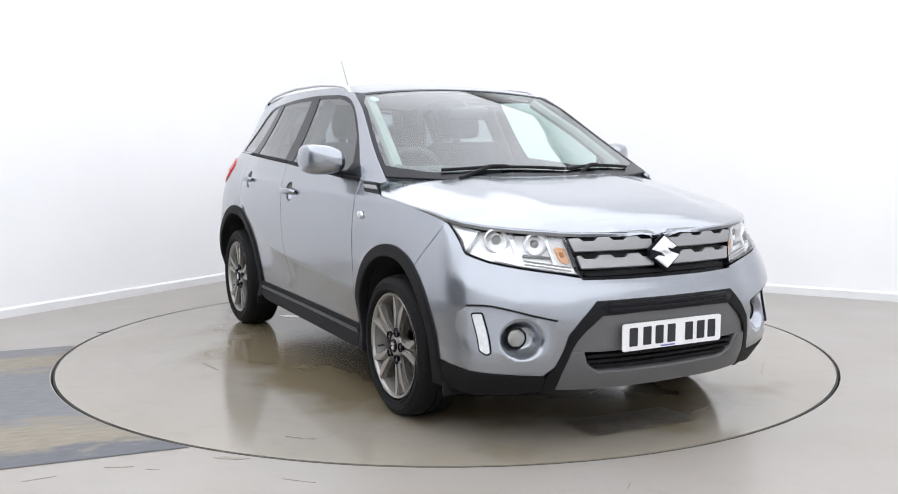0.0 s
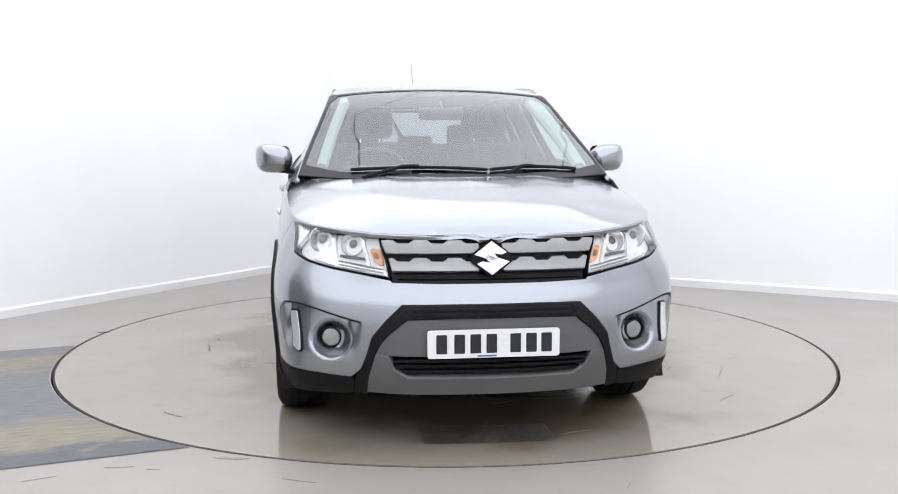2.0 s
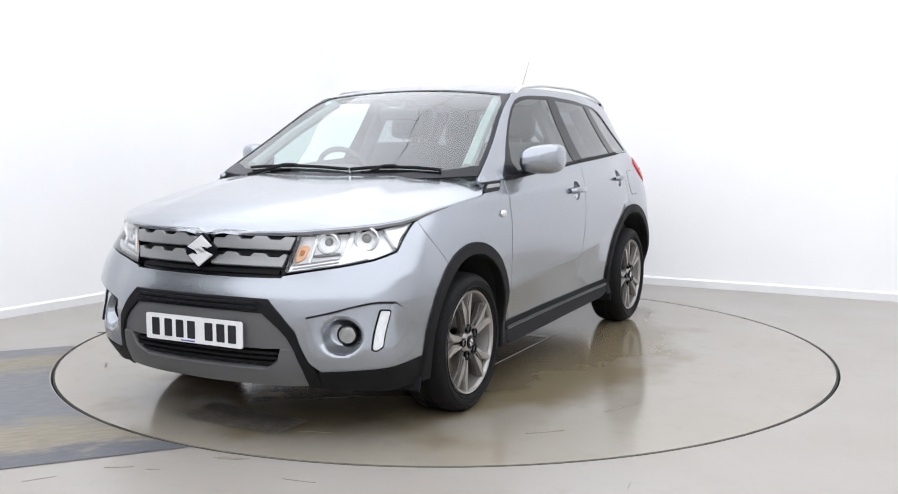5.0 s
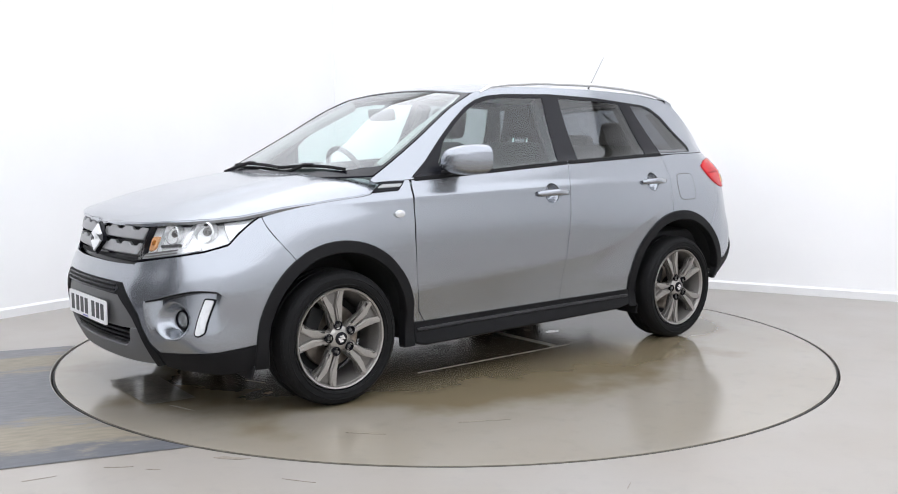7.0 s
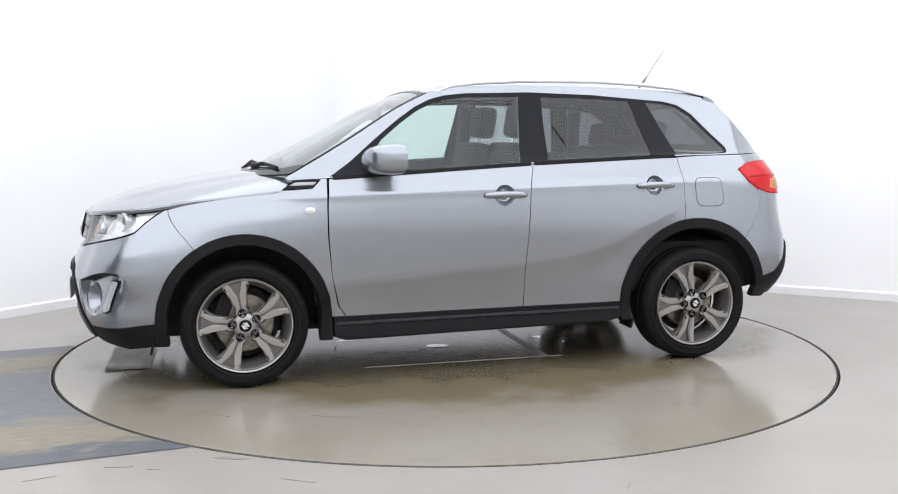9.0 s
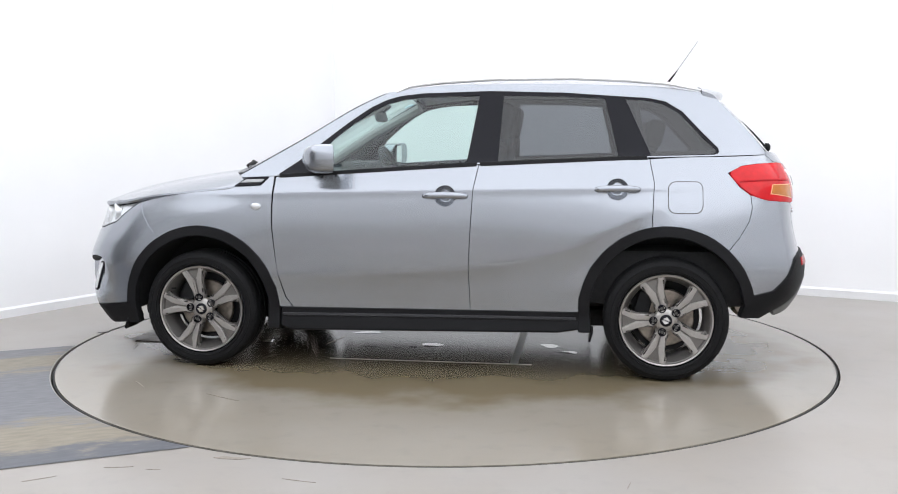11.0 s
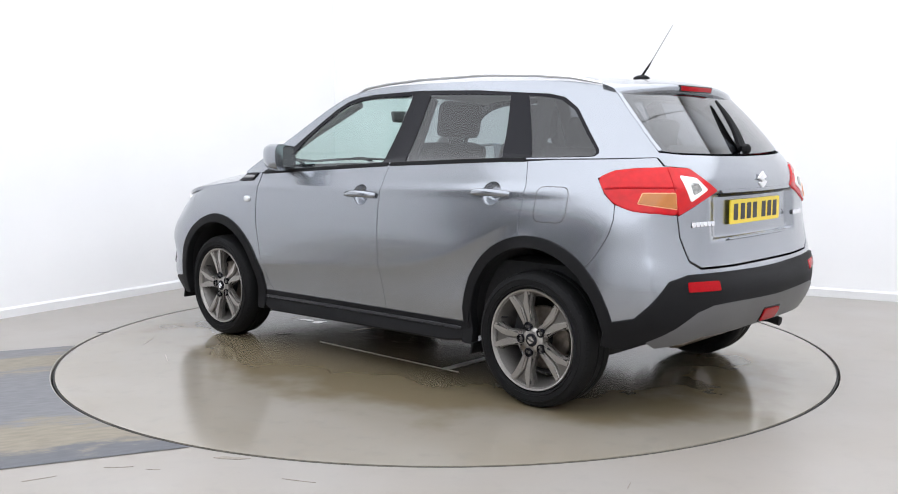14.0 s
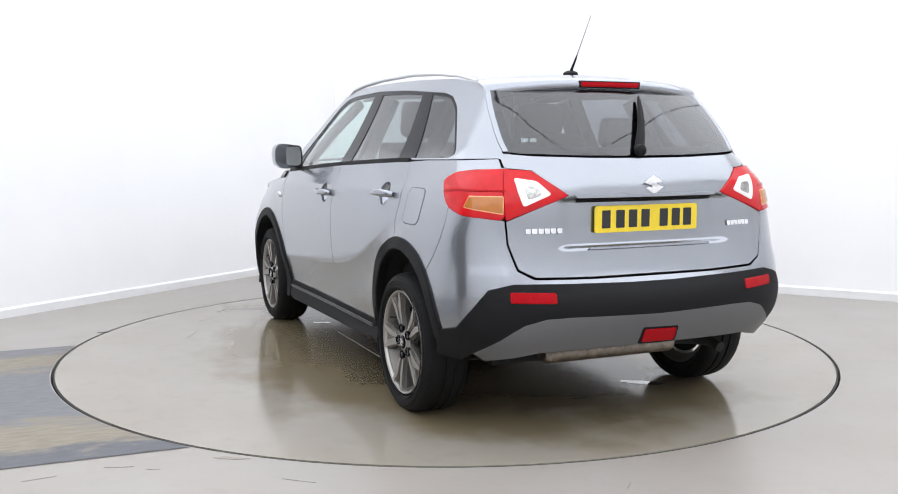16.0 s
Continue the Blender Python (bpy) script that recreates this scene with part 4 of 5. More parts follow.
def build_headlights():
    # the opening between bonnet, grille and bumper
    out = front((0.432, 0.868), (0.397, 0.704), *HL_LOW[1:]) + flank(*HL_OUT) + front((0.745, 0.902), (0.700, 0.893), (0.573, 0.882))
    made = []
    for s in (1, -1):
        ob = new("headlight")
        ob.parent = car
        ob["label"] = "clear headlight with round bright reflectors and amber indicator"
        made.append(ob)
    hl = tuple(made)
    sides("housing", sheet(inset(out, 0.002), skin, 0.025, 0.02, off=-0.038), HOUSING, hl)
    sides("edge_seal", sheet(inset(out, 0.001), skin, 0.02, 0.06, off=-0.002, holes=[inset(out, 0.004)]), GLOSSBLACK, hl)
    for g in sides("lens", sheet(inset(out, 0.003), skin, 0.02, 0.003, off=0.001), LENS, hl, "clear curved lens"):
        g.visible_shadow = False
    def bowl(y, z, r, turn, material, name, depth=0.035, back=0.050):
        u = find(1, y, z, 0, 8)
        p = skin(np.array([u]), np.array([z]))[0]
        m = pose(p[0] - back, p[1] - back * 0.5, z, 0, 0, -90 + turn)
        bm = lathe([(r + 0.006, 0.0), (r + 0.006, depth), (r, depth + 0.003), (r * 0.94, depth - 0.004), (r * 0.7, 0.004), (r * 0.3, -0.006), (0.0, -0.008)], 32, m)
        sides_bm(name, bm, material, hl)
        bm = lathe([(r * 0.42, -0.002), (r * 0.42, 0.016), (r * 0.30, 0.026), (0.0, 0.030)], 24, m)
        sides_bm("bulb_shield", bm, ALLOYMID, hl)
    bowl(0.672, 0.838, 0.046, 28, BOWL, "main_bowl")
    bowl(0.553, 0.825, 0.042, 18, BOWL, "dip_bowl")
    # bezel fins between the bowls
    fin = front((0.614, 0.880), (0.604, 0.745), (0.616, 0.745), (0.626, 0.882))
    sides("bezel_fin", sheet(fin, skin, 0.02, 0.03, off=-0.022), BOWL, hl)
    fin = front((0.50, 0.870), (0.475, 0.722), (0.486, 0.724), (0.51, 0.872))
    sides("bezel_fin", sheet(fin, skin, 0.02, 0.03, off=-0.022), BOWL, hl)
    # added bright sheet that lightens the housing's dark outer tip
    tip = flank((1.760, 0.806), (1.72, 0.846), (1.66, 0.886), (1.622, 0.904), (1.70, 0.891), (1.76, 0.882))
    sides("tip_brightener", sheet(tip, skin, 0.02, 0.02, off=-0.012), BOWL, hl, "bright sheet added to lighten the lamp's tip")
    for z in (0.752, 0.764):
        rim_ = front((0.425, z - 0.028), (0.600, z + 0.002), (0.600, z + 0.005), (0.425, z - 0.025))
        sides("bezel_line", sheet(rim_, skin, 0.02, 0.01, off=-0.014), ALLOYMID, hl)
    amber = front((0.480, 0.818), (0.438, 0.812), (0.425, 0.752), (0.462, 0.765))
    sides("indicator", sheet(rounded(amber, 0.012), skin, 0.015, 0.02, off=-0.026), PALEAMBER, hl, "pale amber indicator")
    frame_low = front((0.41, 0.716), (0.50, 0.732), (0.62, 0.752), (0.70, 0.772), (0.69, 0.785), (0.60, 0.770), (0.50, 0.752), (0.415, 0.735))
    sides("lower_bezel", sheet(frame_low, skin, 0.02, 0.03, off=-0.018), BOWL, hl)
    # second, narrower bezel line and the indicator's bulb
    frame_top = front((0.50, 0.772), (0.60, 0.786), (0.598, 0.793), (0.498, 0.779))
    sides("upper_bezel", sheet(frame_top, skin, 0.02, 0.03, off=-0.024), ALLOYDARK, hl)
    bulb = front((0.462, 0.798), (0.448, 0.796), (0.444, 0.778), (0.458, 0.780))
    sides("indicator_bulb", sheet(rounded(bulb, 0.005), skin, 0.008, 0.02, off=-0.020), AMBER, hl)


def build_flanks():
    # front wing
    wing = flank((1.607, 0.908), (1.50, 0.932), (1.35, 0.950), (1.10, 0.976), (1.06, 0.984), (0.98, 1.030), (0.90, 1.045), (0.828, 1.048))
    wing += flank((0.836, 0.90), (0.838, 0.763), (0.816, 0.546), (0.78, 0.39), (0.742, 0.338), (0.818, 0.338)) + flank(*arc(FRONT_ARCH, 178, 57, 18))
    wings = sides("front_wing", sheet(wing, skin, 0.022, 0.015, gap=0.0012), PAINT, car, "grey painted front wing")
    vent = flank((1.052, 0.992), (0.985, 1.036), (0.865, 1.042), (0.905, 1.000))
    grn = sides("wing_vent", sheet(vent, skin, 0.02, 0.012, off=0.008), GLOSSBLACK, wings, "black wing vent with a silver bar")
    sides("vent_bar", sheet(flank((1.015, 1.009), (0.985, 1.024), (0.885, 1.027), (0.900, 1.014)), skin, 0.02, 0.01, off=0.012), BARGREY, grn)
    rep = lathe([(0.024, 0.0), (0.022, 0.010), (0.012, 0.014), (0.0, 0.015)], 20, pose(0.922, 0.866, 0.888) @ Matrix.Diagonal((1.25, 1, 0.8, 1)))
    sides_bm("side_repeater", rep, LAMPWHITE, wings, "small clear side indicator")
    # doors, with round hollows behind the handles
    grips = []
    for x0, x1, z in ((0.006, -0.219, 0.951), (-0.883, -1.10, 0.989)):
        am = find(0, (x0 + x1) / 2, z, 4, 17.5)
        grips.append((x0, x1, z, am, [(am + 0.058 * math.cos(k * math.pi / 14), z + 0.056 * math.sin(k * math.pi / 14)) for k in range(28)]))
    fd = flank((0.822, 1.046), (0.40, 1.074), (-0.05, 1.102), (-0.276, 1.114), (-0.252, 0.988), (-0.238, 0.779), (-0.226, 0.568), (-0.234, 0.336), (0.738, 0.334), (0.776, 0.39), (0.812, 0.546), (0.833, 0.763), (0.831, 0.90))
    fdoor = sides("front_door", sheet(fd, skin, 0.014, 0.02, gap=0.003, holes=[grips[0][4]]), PAINT, car, "grey painted front door")
    rd = flank((-0.276, 1.114), (-0.60, 1.128), (-1.0, 1.143), (-1.153, 1.143), (-1.176, 1.024), (-1.170, 0.90), (-1.167, 0.796)) + flank(*arc(REAR_ARCH, 80, 2, 14)) + flank((-0.805, 0.345), (-0.234, 0.336), (-0.226, 0.568), (-0.238, 0.779), (-0.252, 0.988))
    rdoor = sides("rear_door", sheet(rd, skin, 0.013, 0.02, gap=0.003, holes=[grips[1][4]]), PAINT, car, "grey painted rear door")
    # quarter panels
    q = flank((-1.153, 1.143), (-1.30, 1.152), (-1.46, 1.155), (-1.60, 1.158)) + rear((0.618, 1.164), (0.624, 1.128), (0.60, 1.124)) + flank((-1.70, 1.118), (-1.614, 1.107), (-1.546, 1.072), (-1.60, 1.005), (-1.655, 0.962), (-1.662, 0.90), (-1.645, 0.83), (-1.60, 0.75), (-1.548, 0.683))
    q += flank(*arc(REAR_ARCH, 133, 80, 12)) + flank((-1.170, 0.90), (-1.176, 1.024))
    quarter = sides("quarter_panel", sheet(q, skin, 0.022, 0.015, gap=GAP), PAINT, car, "grey painted rear quarter panel")
    flap = rounded(flank((-1.243, 1.030), (-1.243, 0.868), (-1.418, 0.868), (-1.418, 1.030)), 0.045)
    put("fuel_flap_seam", sheet(flap, skin, 0.02, 0.004, off=0.0012, holes=[inset(flap, 0.003)]), ALLOYDARK, quarter[0])
    put("fuel_flap", sheet(inset(flap, 0.004), skin, 0.02, 0.004, off=0.002), PAINT, quarter[0], "square fuel flap")
    # handles
    for (x0, x1, z, am, cup), doors in zip(grips, (fdoor, rdoor)):
        xm = (x0 + x1) / 2
        y = float(skin(np.array([am]), np.array([z]))[0][1])
        dy = float(skin(np.array([find(0, x1, z, 4, 17.5)]), np.array([z]))[0][1]) - float(skin(np.array([find(0, x0, z, 4, 17.5)]), np.array([z]))[0][1])

        def hollow(a, zz, am=am, z=z):
            return skin(a, zz) - np.stack([0 * a, 0.042 * (1 - smooth(0.030, 0.060, np.hypot(a - am, zz - z))), 0 * a], 1)

        sides("handle_cup", sheet(cup, hollow, 0.009, 0.002, off=-0.001), PAINT, doors, "hollow behind the handle")
        pts = [(x0 + (x1 - x0) * t, y + dy * (t - 0.5) + 0.004 + 0.028 * math.sin(math.pi * min(max(t, 0.0), 1.0)) ** 0.5, z + 0.006 * math.sin(math.pi * t)) for t in (0.0, 0.06, 0.15, 0.3, 0.5, 0.7, 0.85, 0.94, 1.0)]
        sides_bm("door_handle", tube(pts, [0.011, 0.014, 0.015, 0.016, 0.016, 0.016, 0.015, 0.014, 0.011], 12, 1.1), PAINT, doors, "grey bar handle")
    # black mouldings under the windows
    for xa, xb, doors in ((0.800, -0.262, fdoor), (-0.288, -1.140, rdoor)):
        xs = np.linspace(xa, xb, 8)
        strip = [(float(x), float(belt(x)) + 0.006) for x in xs] + [(float(x), float(belt(x)) - 0.010) for x in reversed(xs)]
        sides("belt_moulding", sheet(flank(*strip), skin, 0.03, 0.012, off=0.005), BLACK, doors, "black window moulding")
    # sills and arch cladding
    sill = flank((0.80, 0.332), (-0.80, 0.341), (-0.80, 0.262), (-0.70, 0.245), (0.74, 0.222), (0.80, 0.24))
    sides("sill", sheet(sill, skin, 0.03, 0.06, off=0.010, round_=0.015), BLACK, car, "black textured sill cladding")
    ridge = flank((0.79, 0.304), (-0.79, 0.316), (-0.79, 0.306), (0.79, 0.294))
    sides("sill_ridge", sheet(ridge, skin, 0.03, 0.02, off=0.019, round_=0.006), SATIN, car, "satin black ridge along the sill")
    for c, n0, n1 in ((FRONT_ARCH, 2, 178), (REAR_ARCH, 2, 172)):
        outer = arc(c, n0, n1, 30, 0.0)
        inner_ = arc(c, n1, n0, 30, -0.046)
        ring = [(c[0] + c[2] * 0.999, 0.335 if c is FRONT_ARCH else 0.345)] + outer
        if c is FRONT_ARCH:
            ring += [(c[0] - c[2] - 0.008, 0.225), (c[0] - c[2] + 0.052, 0.225)] + inner_ + [(c[0] + c[2] - 0.058, 0.235), (c[0] + c[2], 0.235)]
        else:
            ring += inner_ + [(c[0] + c[2] - 0.060, 0.245), (c[0] + c[2] + 0.0, 0.245)]
        sides("arch_cladding", sheet(flank(*ring), skin, 0.02, 0.05, off=0.012, round_=0.010), BLACK, car, "black wheel arch cladding")
        # wheel well
        bm = bmesh.new()
        rr = []
        for k in range(25):
            t = math.pi * (-0.03 + (1.10 if c is FRONT_ARCH else 1.00) * k / 24)
            r = c[2] - 0.043
            rr.append([bm.verts.new((c[0] + r * math.cos(t), y, c[1] + r * math.sin(t))) for y in (0.842, 0.50)])
        for a, b in zip(rr, rr[1:]):
            bm.faces.new((a[0], b[0], b[1], a[1]))
        bm.faces.new([q_[1] for q_ in rr])
        sides_bm("wheel_well", bm, DARK, car, "dark wheel well lining")
    return fdoor, rdoor, quarter


def build_tail():
    bt = [(0.655, 0.918), (0.650, 0.823), (0.618, 0.718), (0.552, 0.682), (0.30, 0.676), (0.10, 0.676)]
    black_top = [(0.10, 0.652), (0.64, 0.664), (0.734, 0.641), (0.790, 0.560), (0.822, 0.480)]
    # halves meet on the centre line
    full = to_tail(rear((0.0, 0.676), *reversed(bt))) + to_tail(flank((-1.655, 0.962), (-1.662, 0.90), (-1.645, 0.83), (-1.60, 0.75), (-1.548, 0.683))) + to_tail(flank(*arc(REAR_ARCH, 134, 166, 8))) + to_tail(flank((-1.655, 0.452))) + to_tail(rear(*reversed(black_top))) + to_tail(rear((0.0, 0.652)))
    full = [(abs(b), z) for b, z in full]
    full = full + [(-b, z) for b, z in reversed(full) if b > 1e-4]
    bumper = put("rear_bumper", sheet(full, tail_plain, 0.022, 0.015, gap=GAP, flip=True), PAINT, car, "grey painted upper rear bumper")

    def tail_part(name, left_, material, off, label, res=0.025, thick=0.02, fn=tail_plain, r=0.006, owner=None):
        p = [(abs(b), z) for b, z in to_tail(left_)]
        p = p + [(-b, z) for b, z in reversed(p) if b > 1e-4]
        return put(name, sheet(p, fn, res, thick, off=off, flip=True, round_=r), material, owner or bumper, label)

    skid_top = [(0.0, 0.522), (0.40, 0.528), (0.513, 0.524), (0.60, 0.500), (0.68, 0.44), (0.745, 0.375)]
    blk = rear((0.0, 0.648), (0.10, 0.648), (0.64, 0.660), (0.732, 0.637), (0.786, 0.556), (0.82, 0.476)) + flank((-1.652, 0.448), (-1.62, 0.346)) + rear((0.775, 0.335)) + rear(*reversed(skid_top))
    tail_part("lower_bumper", blk, BLACK, 0.010, "black textured lower rear bumper", 0.025, 0.04, r=0.012)
    skid = rear(*skid_top) + rear((0.70, 0.345), (0.60, 0.365), (0.511, 0.385), (0.0, 0.392))
    tail_part("skid_plate", skid, GREYPLASTIC, 0.014, "grey satin rear skid plate", 0.025, 0.05, r=0.012)
    refl = to_tail(rear((0.478, 0.588), (0.478, 0.625), (0.655, 0.632), (0.655, 0.594)))
    for s in (1, -1):
        sh = sheet(rounded([(s * abs(b), z) for b, z in refl], 0.006), tail_plain, 0.03, 0.012, off=0.014, flip=True)
        put("rear_reflector", sh, DEEPRED, bumper, "red rear reflector")
    fogp = [(-0.098, 0.402), (-0.098, 0.452), (0.062, 0.457), (0.062, 0.404)]
    put("rear_fog_lamp", sheet(rounded([(b, z) for b, z in fogp], 0.008), tail_plain, 0.03, 0.02, off=0.022, flip=True), DEEPRED, bumper, "red rear fog lamp in the skid plate")
    put("fog_lamp_surround", sheet(rounded([(-0.112, 0.392), (-0.108, 0.462), (0.072, 0.467), (0.076, 0.394)], 0.01), tail_plain, 0.03, 0.012, off=0.016, flip=True), GLOSSBLACK, bumper)

    # tailgate
    tg = [(0.0, 1.166), (0.24, 1.168), (0.50, 1.176), (0.610, 1.188), (0.616, 1.128), (0.60, 1.124), (0.52, 1.116), (0.385, 1.015), (0.650, 0.914), (0.645, 0.823), (0.612, 0.722), (0.546, 0.688), (0.30, 0.682), (0.0, 0.682)]
    p = [(abs(b), z) for b, z in to_tail(rear(*tg))]
    p = p + [(-b, z) for b, z in reversed(p) if b > 1e-4]
    gate = put("tailgate", sheet(p, tail_skin, 0.018, 0.02, gap=GAP, flip=True), PAINT, car, "grey painted tailgate")
    # hand grip lip over the plate
    lip = [(-0.37, 1.004), (-0.385, 1.016), (0.385, 1.016), (0.37, 1.004)]
    put("grip_lip", sheet(lip, tail_plain, 0.03, 0.02, off=0.006, flip=True), PAINT, gate)
    # black strip drawn in as the shadow below the lip
    put("grip_shadow_strip", sheet([(-0.36, 0.985), (-0.36, 1.0), (0.36, 1.0), (0.36, 0.985)], tail_skin, 0.03, 0.004, off=0.004, flip=True), GLOSSBLACK, gate)
    put("pressed_line", sheet([(-0.33, 0.792), (-0.33, 0.798), (0.30, 0.798), (0.30, 0.792)], tail_plain, 0.03, 0.01, off=0.004, flip=True), PAINT, gate)
    gx = float(tail_skin(np.array([0.0]), np.array([0.91]))[0][0])
    pm = Matrix(((0, 0, -1, gx - 0.004), (-1, 0, 0, 0), (0, 1, 0, 0.912), (0, 0, 0, 1)))
    plate = part("number_plate", prism(rounded([(-0.26, -0.0555), (0.26, -0.0555), (0.26, 0.0555), (-0.26, 0.0555)], 0.012), 0.006, pm), PLATEY, gate, "yellow number plate")
    plate_bars(plate, pm @ pose(0, 0, 0.0062))
    bx = float(tail_plain(np.array([0.0]), np.array([1.05]))[0][0])
    bmx = Matrix(((0, 0, -1, bx), (-1, 0, 0, -0.015), (0, 1, 0, 1.052), (0, 0, 0, 1)))
    for s in (1, -1):
        part("badge", prism([(s * a * 0.68, s * b * 0.62) for a, b in MARK], 0.010, bmx, 0.002), BADGE, gate, "plain silver badge shape")
    for y0, y1, z in ((0.575, 0.412, 0.873), (-0.425, -0.56, 0.876)):
        n = 6
        for k in range(n):
            a, b = y0 + (y1 - y0) * (k + 0.08) / n, y0 + (y1 - y0) * (k + 0.80) / n
            sh = sheet([(a, z - 0.010), (a, z + 0.010), (b, z + 0.010), (b, z - 0.010)], lambda yy, zz: tail_plain(np.sign(yy) * np.interp(np.abs(yy), YB, BB), zz), 0.05, 0.005, off=0.006, flip=True)
            put("lettering_bar", sh, CHROME, gate, "small silver bar of lettering")
    # rear lamps
    lamp = []
    for s in (1, -1):
        ob = new("rear_lamp")
        ob.parent = car
        ob["label"] = "large red rear lamp with amber and clear parts"
        lamp.append(ob)
    lamp = tuple(lamp)
    outer_l = flank((-1.549, 1.072), (-1.612, 1.103), (-1.70, 1.113)) + rear((0.60, 1.119), (0.622, 1.118), (0.655, 0.921)) + flank((-1.73, 0.940), (-1.655, 0.966), (-1.602, 1.008))
    sides("body_lamp", sheet(rounded(outer_l, 0.03), skin, 0.02, 0.02, off=0.008, round_=0.008), RED, lamp, "red lamp on the body")
    inner_l = rear((0.617, 1.117), (0.522, 1.111), (0.392, 1.015), (0.648, 0.921))
    sides("gate_lamp", sheet(rounded(inner_l, 0.008), skin, 0.02, 0.02, off=0.008, round_=0.008), RED, lamp, "red lamp on the tailgate")
    sides("reversing_lamp", sheet(rounded(rear((0.597, 1.082), (0.515, 1.070), (0.462, 1.020), (0.580, 0.972)), 0.012), skin, 0.02, 0.006, off=0.0115), HOUSING, lamp, "clear reversing lamp")
    sides("reversing_bulb", sheet(rounded(rear((0.566, 1.050), (0.52, 1.048), (0.505, 1.018), (0.560, 1.000)), 0.012), skin, 0.02, 0.004, off=0.014), REFLECTOR, lamp)
    pane = rounded(rear((0.660, 0.942), (0.652, 1.012)) + flank((-1.762, 1.012), (-1.752, 0.966)), 0.006)
    sides("indicator_rim", sheet(pane, skin, 0.02, 0.004, off=0.0105), PALEAMBER, lamp, "pale rim of the indicator")
    sides("indicator", sheet(inset(pane, 0.004), skin, 0.02, 0.004, off=0.0125), AMBER, lamp, "amber indicator")
    band = flank((-1.60, 1.030), (-1.70, 1.036)) + rear((0.640, 1.036), (0.641, 1.030)) + flank((-1.70, 1.030), (-1.60, 1.024))
    sides("lamp_rib", sheet(band, skin, 0.02, 0.004, off=0.0105), DEEPRED, lamp, "darker red rib")
    return bumper, gate


_b = np.linspace(0, 1.0, 400)
YB, BB = tail_plain(_b, np.full(400, 0.875))[:, 1], _b


def build_upper(fdoor, rdoor, quarter, gate):
    zs = np.linspace(1.052, 1.484, 12)
    edge_f = [(float(screen_edge(z)[0]), float(z)) for z in zs]
    xs = np.linspace(0.25, -1.48, 24)
    edge_t = [(float(x), float(roof_edge(x)[0])) for x in xs]
    zr = np.linspace(1.470, 1.160, 9)
    edge_r = [(float(back_edge(z)[0]), float(z)) for z in zr]
    xb = np.linspace(-1.74, 1.02, 30)
    edge_b = [(float(x), float(belt(x)) + 0.002) for x in xb]
    outline = edge_f + edge_t + edge_r + edge_b
    dlo = [(0.815, 1.056), (0.70, 1.135), (0.558, 1.253), (0.44, 1.345), (0.333, 1.418), (0.25, 1.458), (0.17, 1.480), (0.05, 1.493), (-0.316, 1.503), (-0.70, 1.492), (-1.009, 1.470), (-1.15, 1.461), (-1.24, 1.442), (-1.325, 1.390), (-1.425, 1.280), (-1.502, 1.200), (-1.508, 1.180), (-1.496, 1.168), (-1.475, 1.164)]
    low = [(float(x), float(belt(x)) + 0.006) for x in np.linspace(-1.42, 0.78, 24)]
    dlo = dlo + low
    sides("side_frame", sheet(outline, side_glass, 0.03, 0.02, holes=[dlo], flip=True), PAINT, car, "grey painted roof pillars round the side windows")
    panes = (
        ("front", [(0.585, 1.074), (0.62, 1.130), (0.530, 1.248), (0.42, 1.335), (0.32, 1.403), (0.24, 1.441), (0.15, 1.463), (0.04, 1.475), (-0.262, 1.482), (-0.212, 1.122)], GLASS, fdoor),
        ("rear", [(-0.388, 1.480), (-0.70, 1.474), (-0.925, 1.462), (-0.965, 1.30), (-0.998, 1.158), (-0.372, 1.134)], REARGLASS, rdoor),
        ("quarter", [(-1.030, 1.456), (-1.14, 1.450), (-1.228, 1.430), (-1.312, 1.380), (-1.412, 1.270), (-1.487, 1.196), (-1.492, 1.183), (-1.482, 1.173), (-1.46, 1.170), (-1.162, 1.162)], PRIVACY, quarter),
    )
    trim = sides("window_surround", sheet(dlo, side_glass, 0.03, 0.012, off=-0.004, holes=[p for _, p, _, _ in panes], flip=True), GLOSSBLACK, car, "gloss black pillars and window surround")
    for _, p, m, owner in panes:
        made = sides("window_glass", sheet(p, side_glass, 0.05, 0.004, off=-0.007, flip=True), m, owner, "clear side glass" if m is GLASS else "dark tinted side glass")
        for g in made:
            g.visible_shadow = False
    # windscreen
    ye = [(float(green_y(screen_edge(z), z)[0]), float(z)) for z in np.linspace(1.068, 1.484, 10)]
    right = [(y - 0.008, z) for y, z in ye]
    top = [(y, 1.522 - 0.038 * (y / 0.62) ** 2) for y in np.linspace(0.58, 0, 8)]
    half = [(0.0, 1.046), (0.35, 1.050), (0.60, 1.058)] + right + top
    scr = half + [(-y, z) for y, z in reversed(half) if y > 1e-6]
    halfg = [(0.0, 1.076), (0.35, 1.078), (0.58, 1.086), (0.655, 1.10)] + [(y - 0.024, z) for y, z in ye[1:-1]] + [(y * 0.97, z - 0.006) for y, z in top]
    seen = halfg + [(-y, z) for y, z in reversed(halfg) if y > 1e-6]
    put("windscreen_border", sheet(scr, screen, 0.04, 0.008, off=0.004, holes=[seen]), GLOSSBLACK, car, "black border of the windscreen")
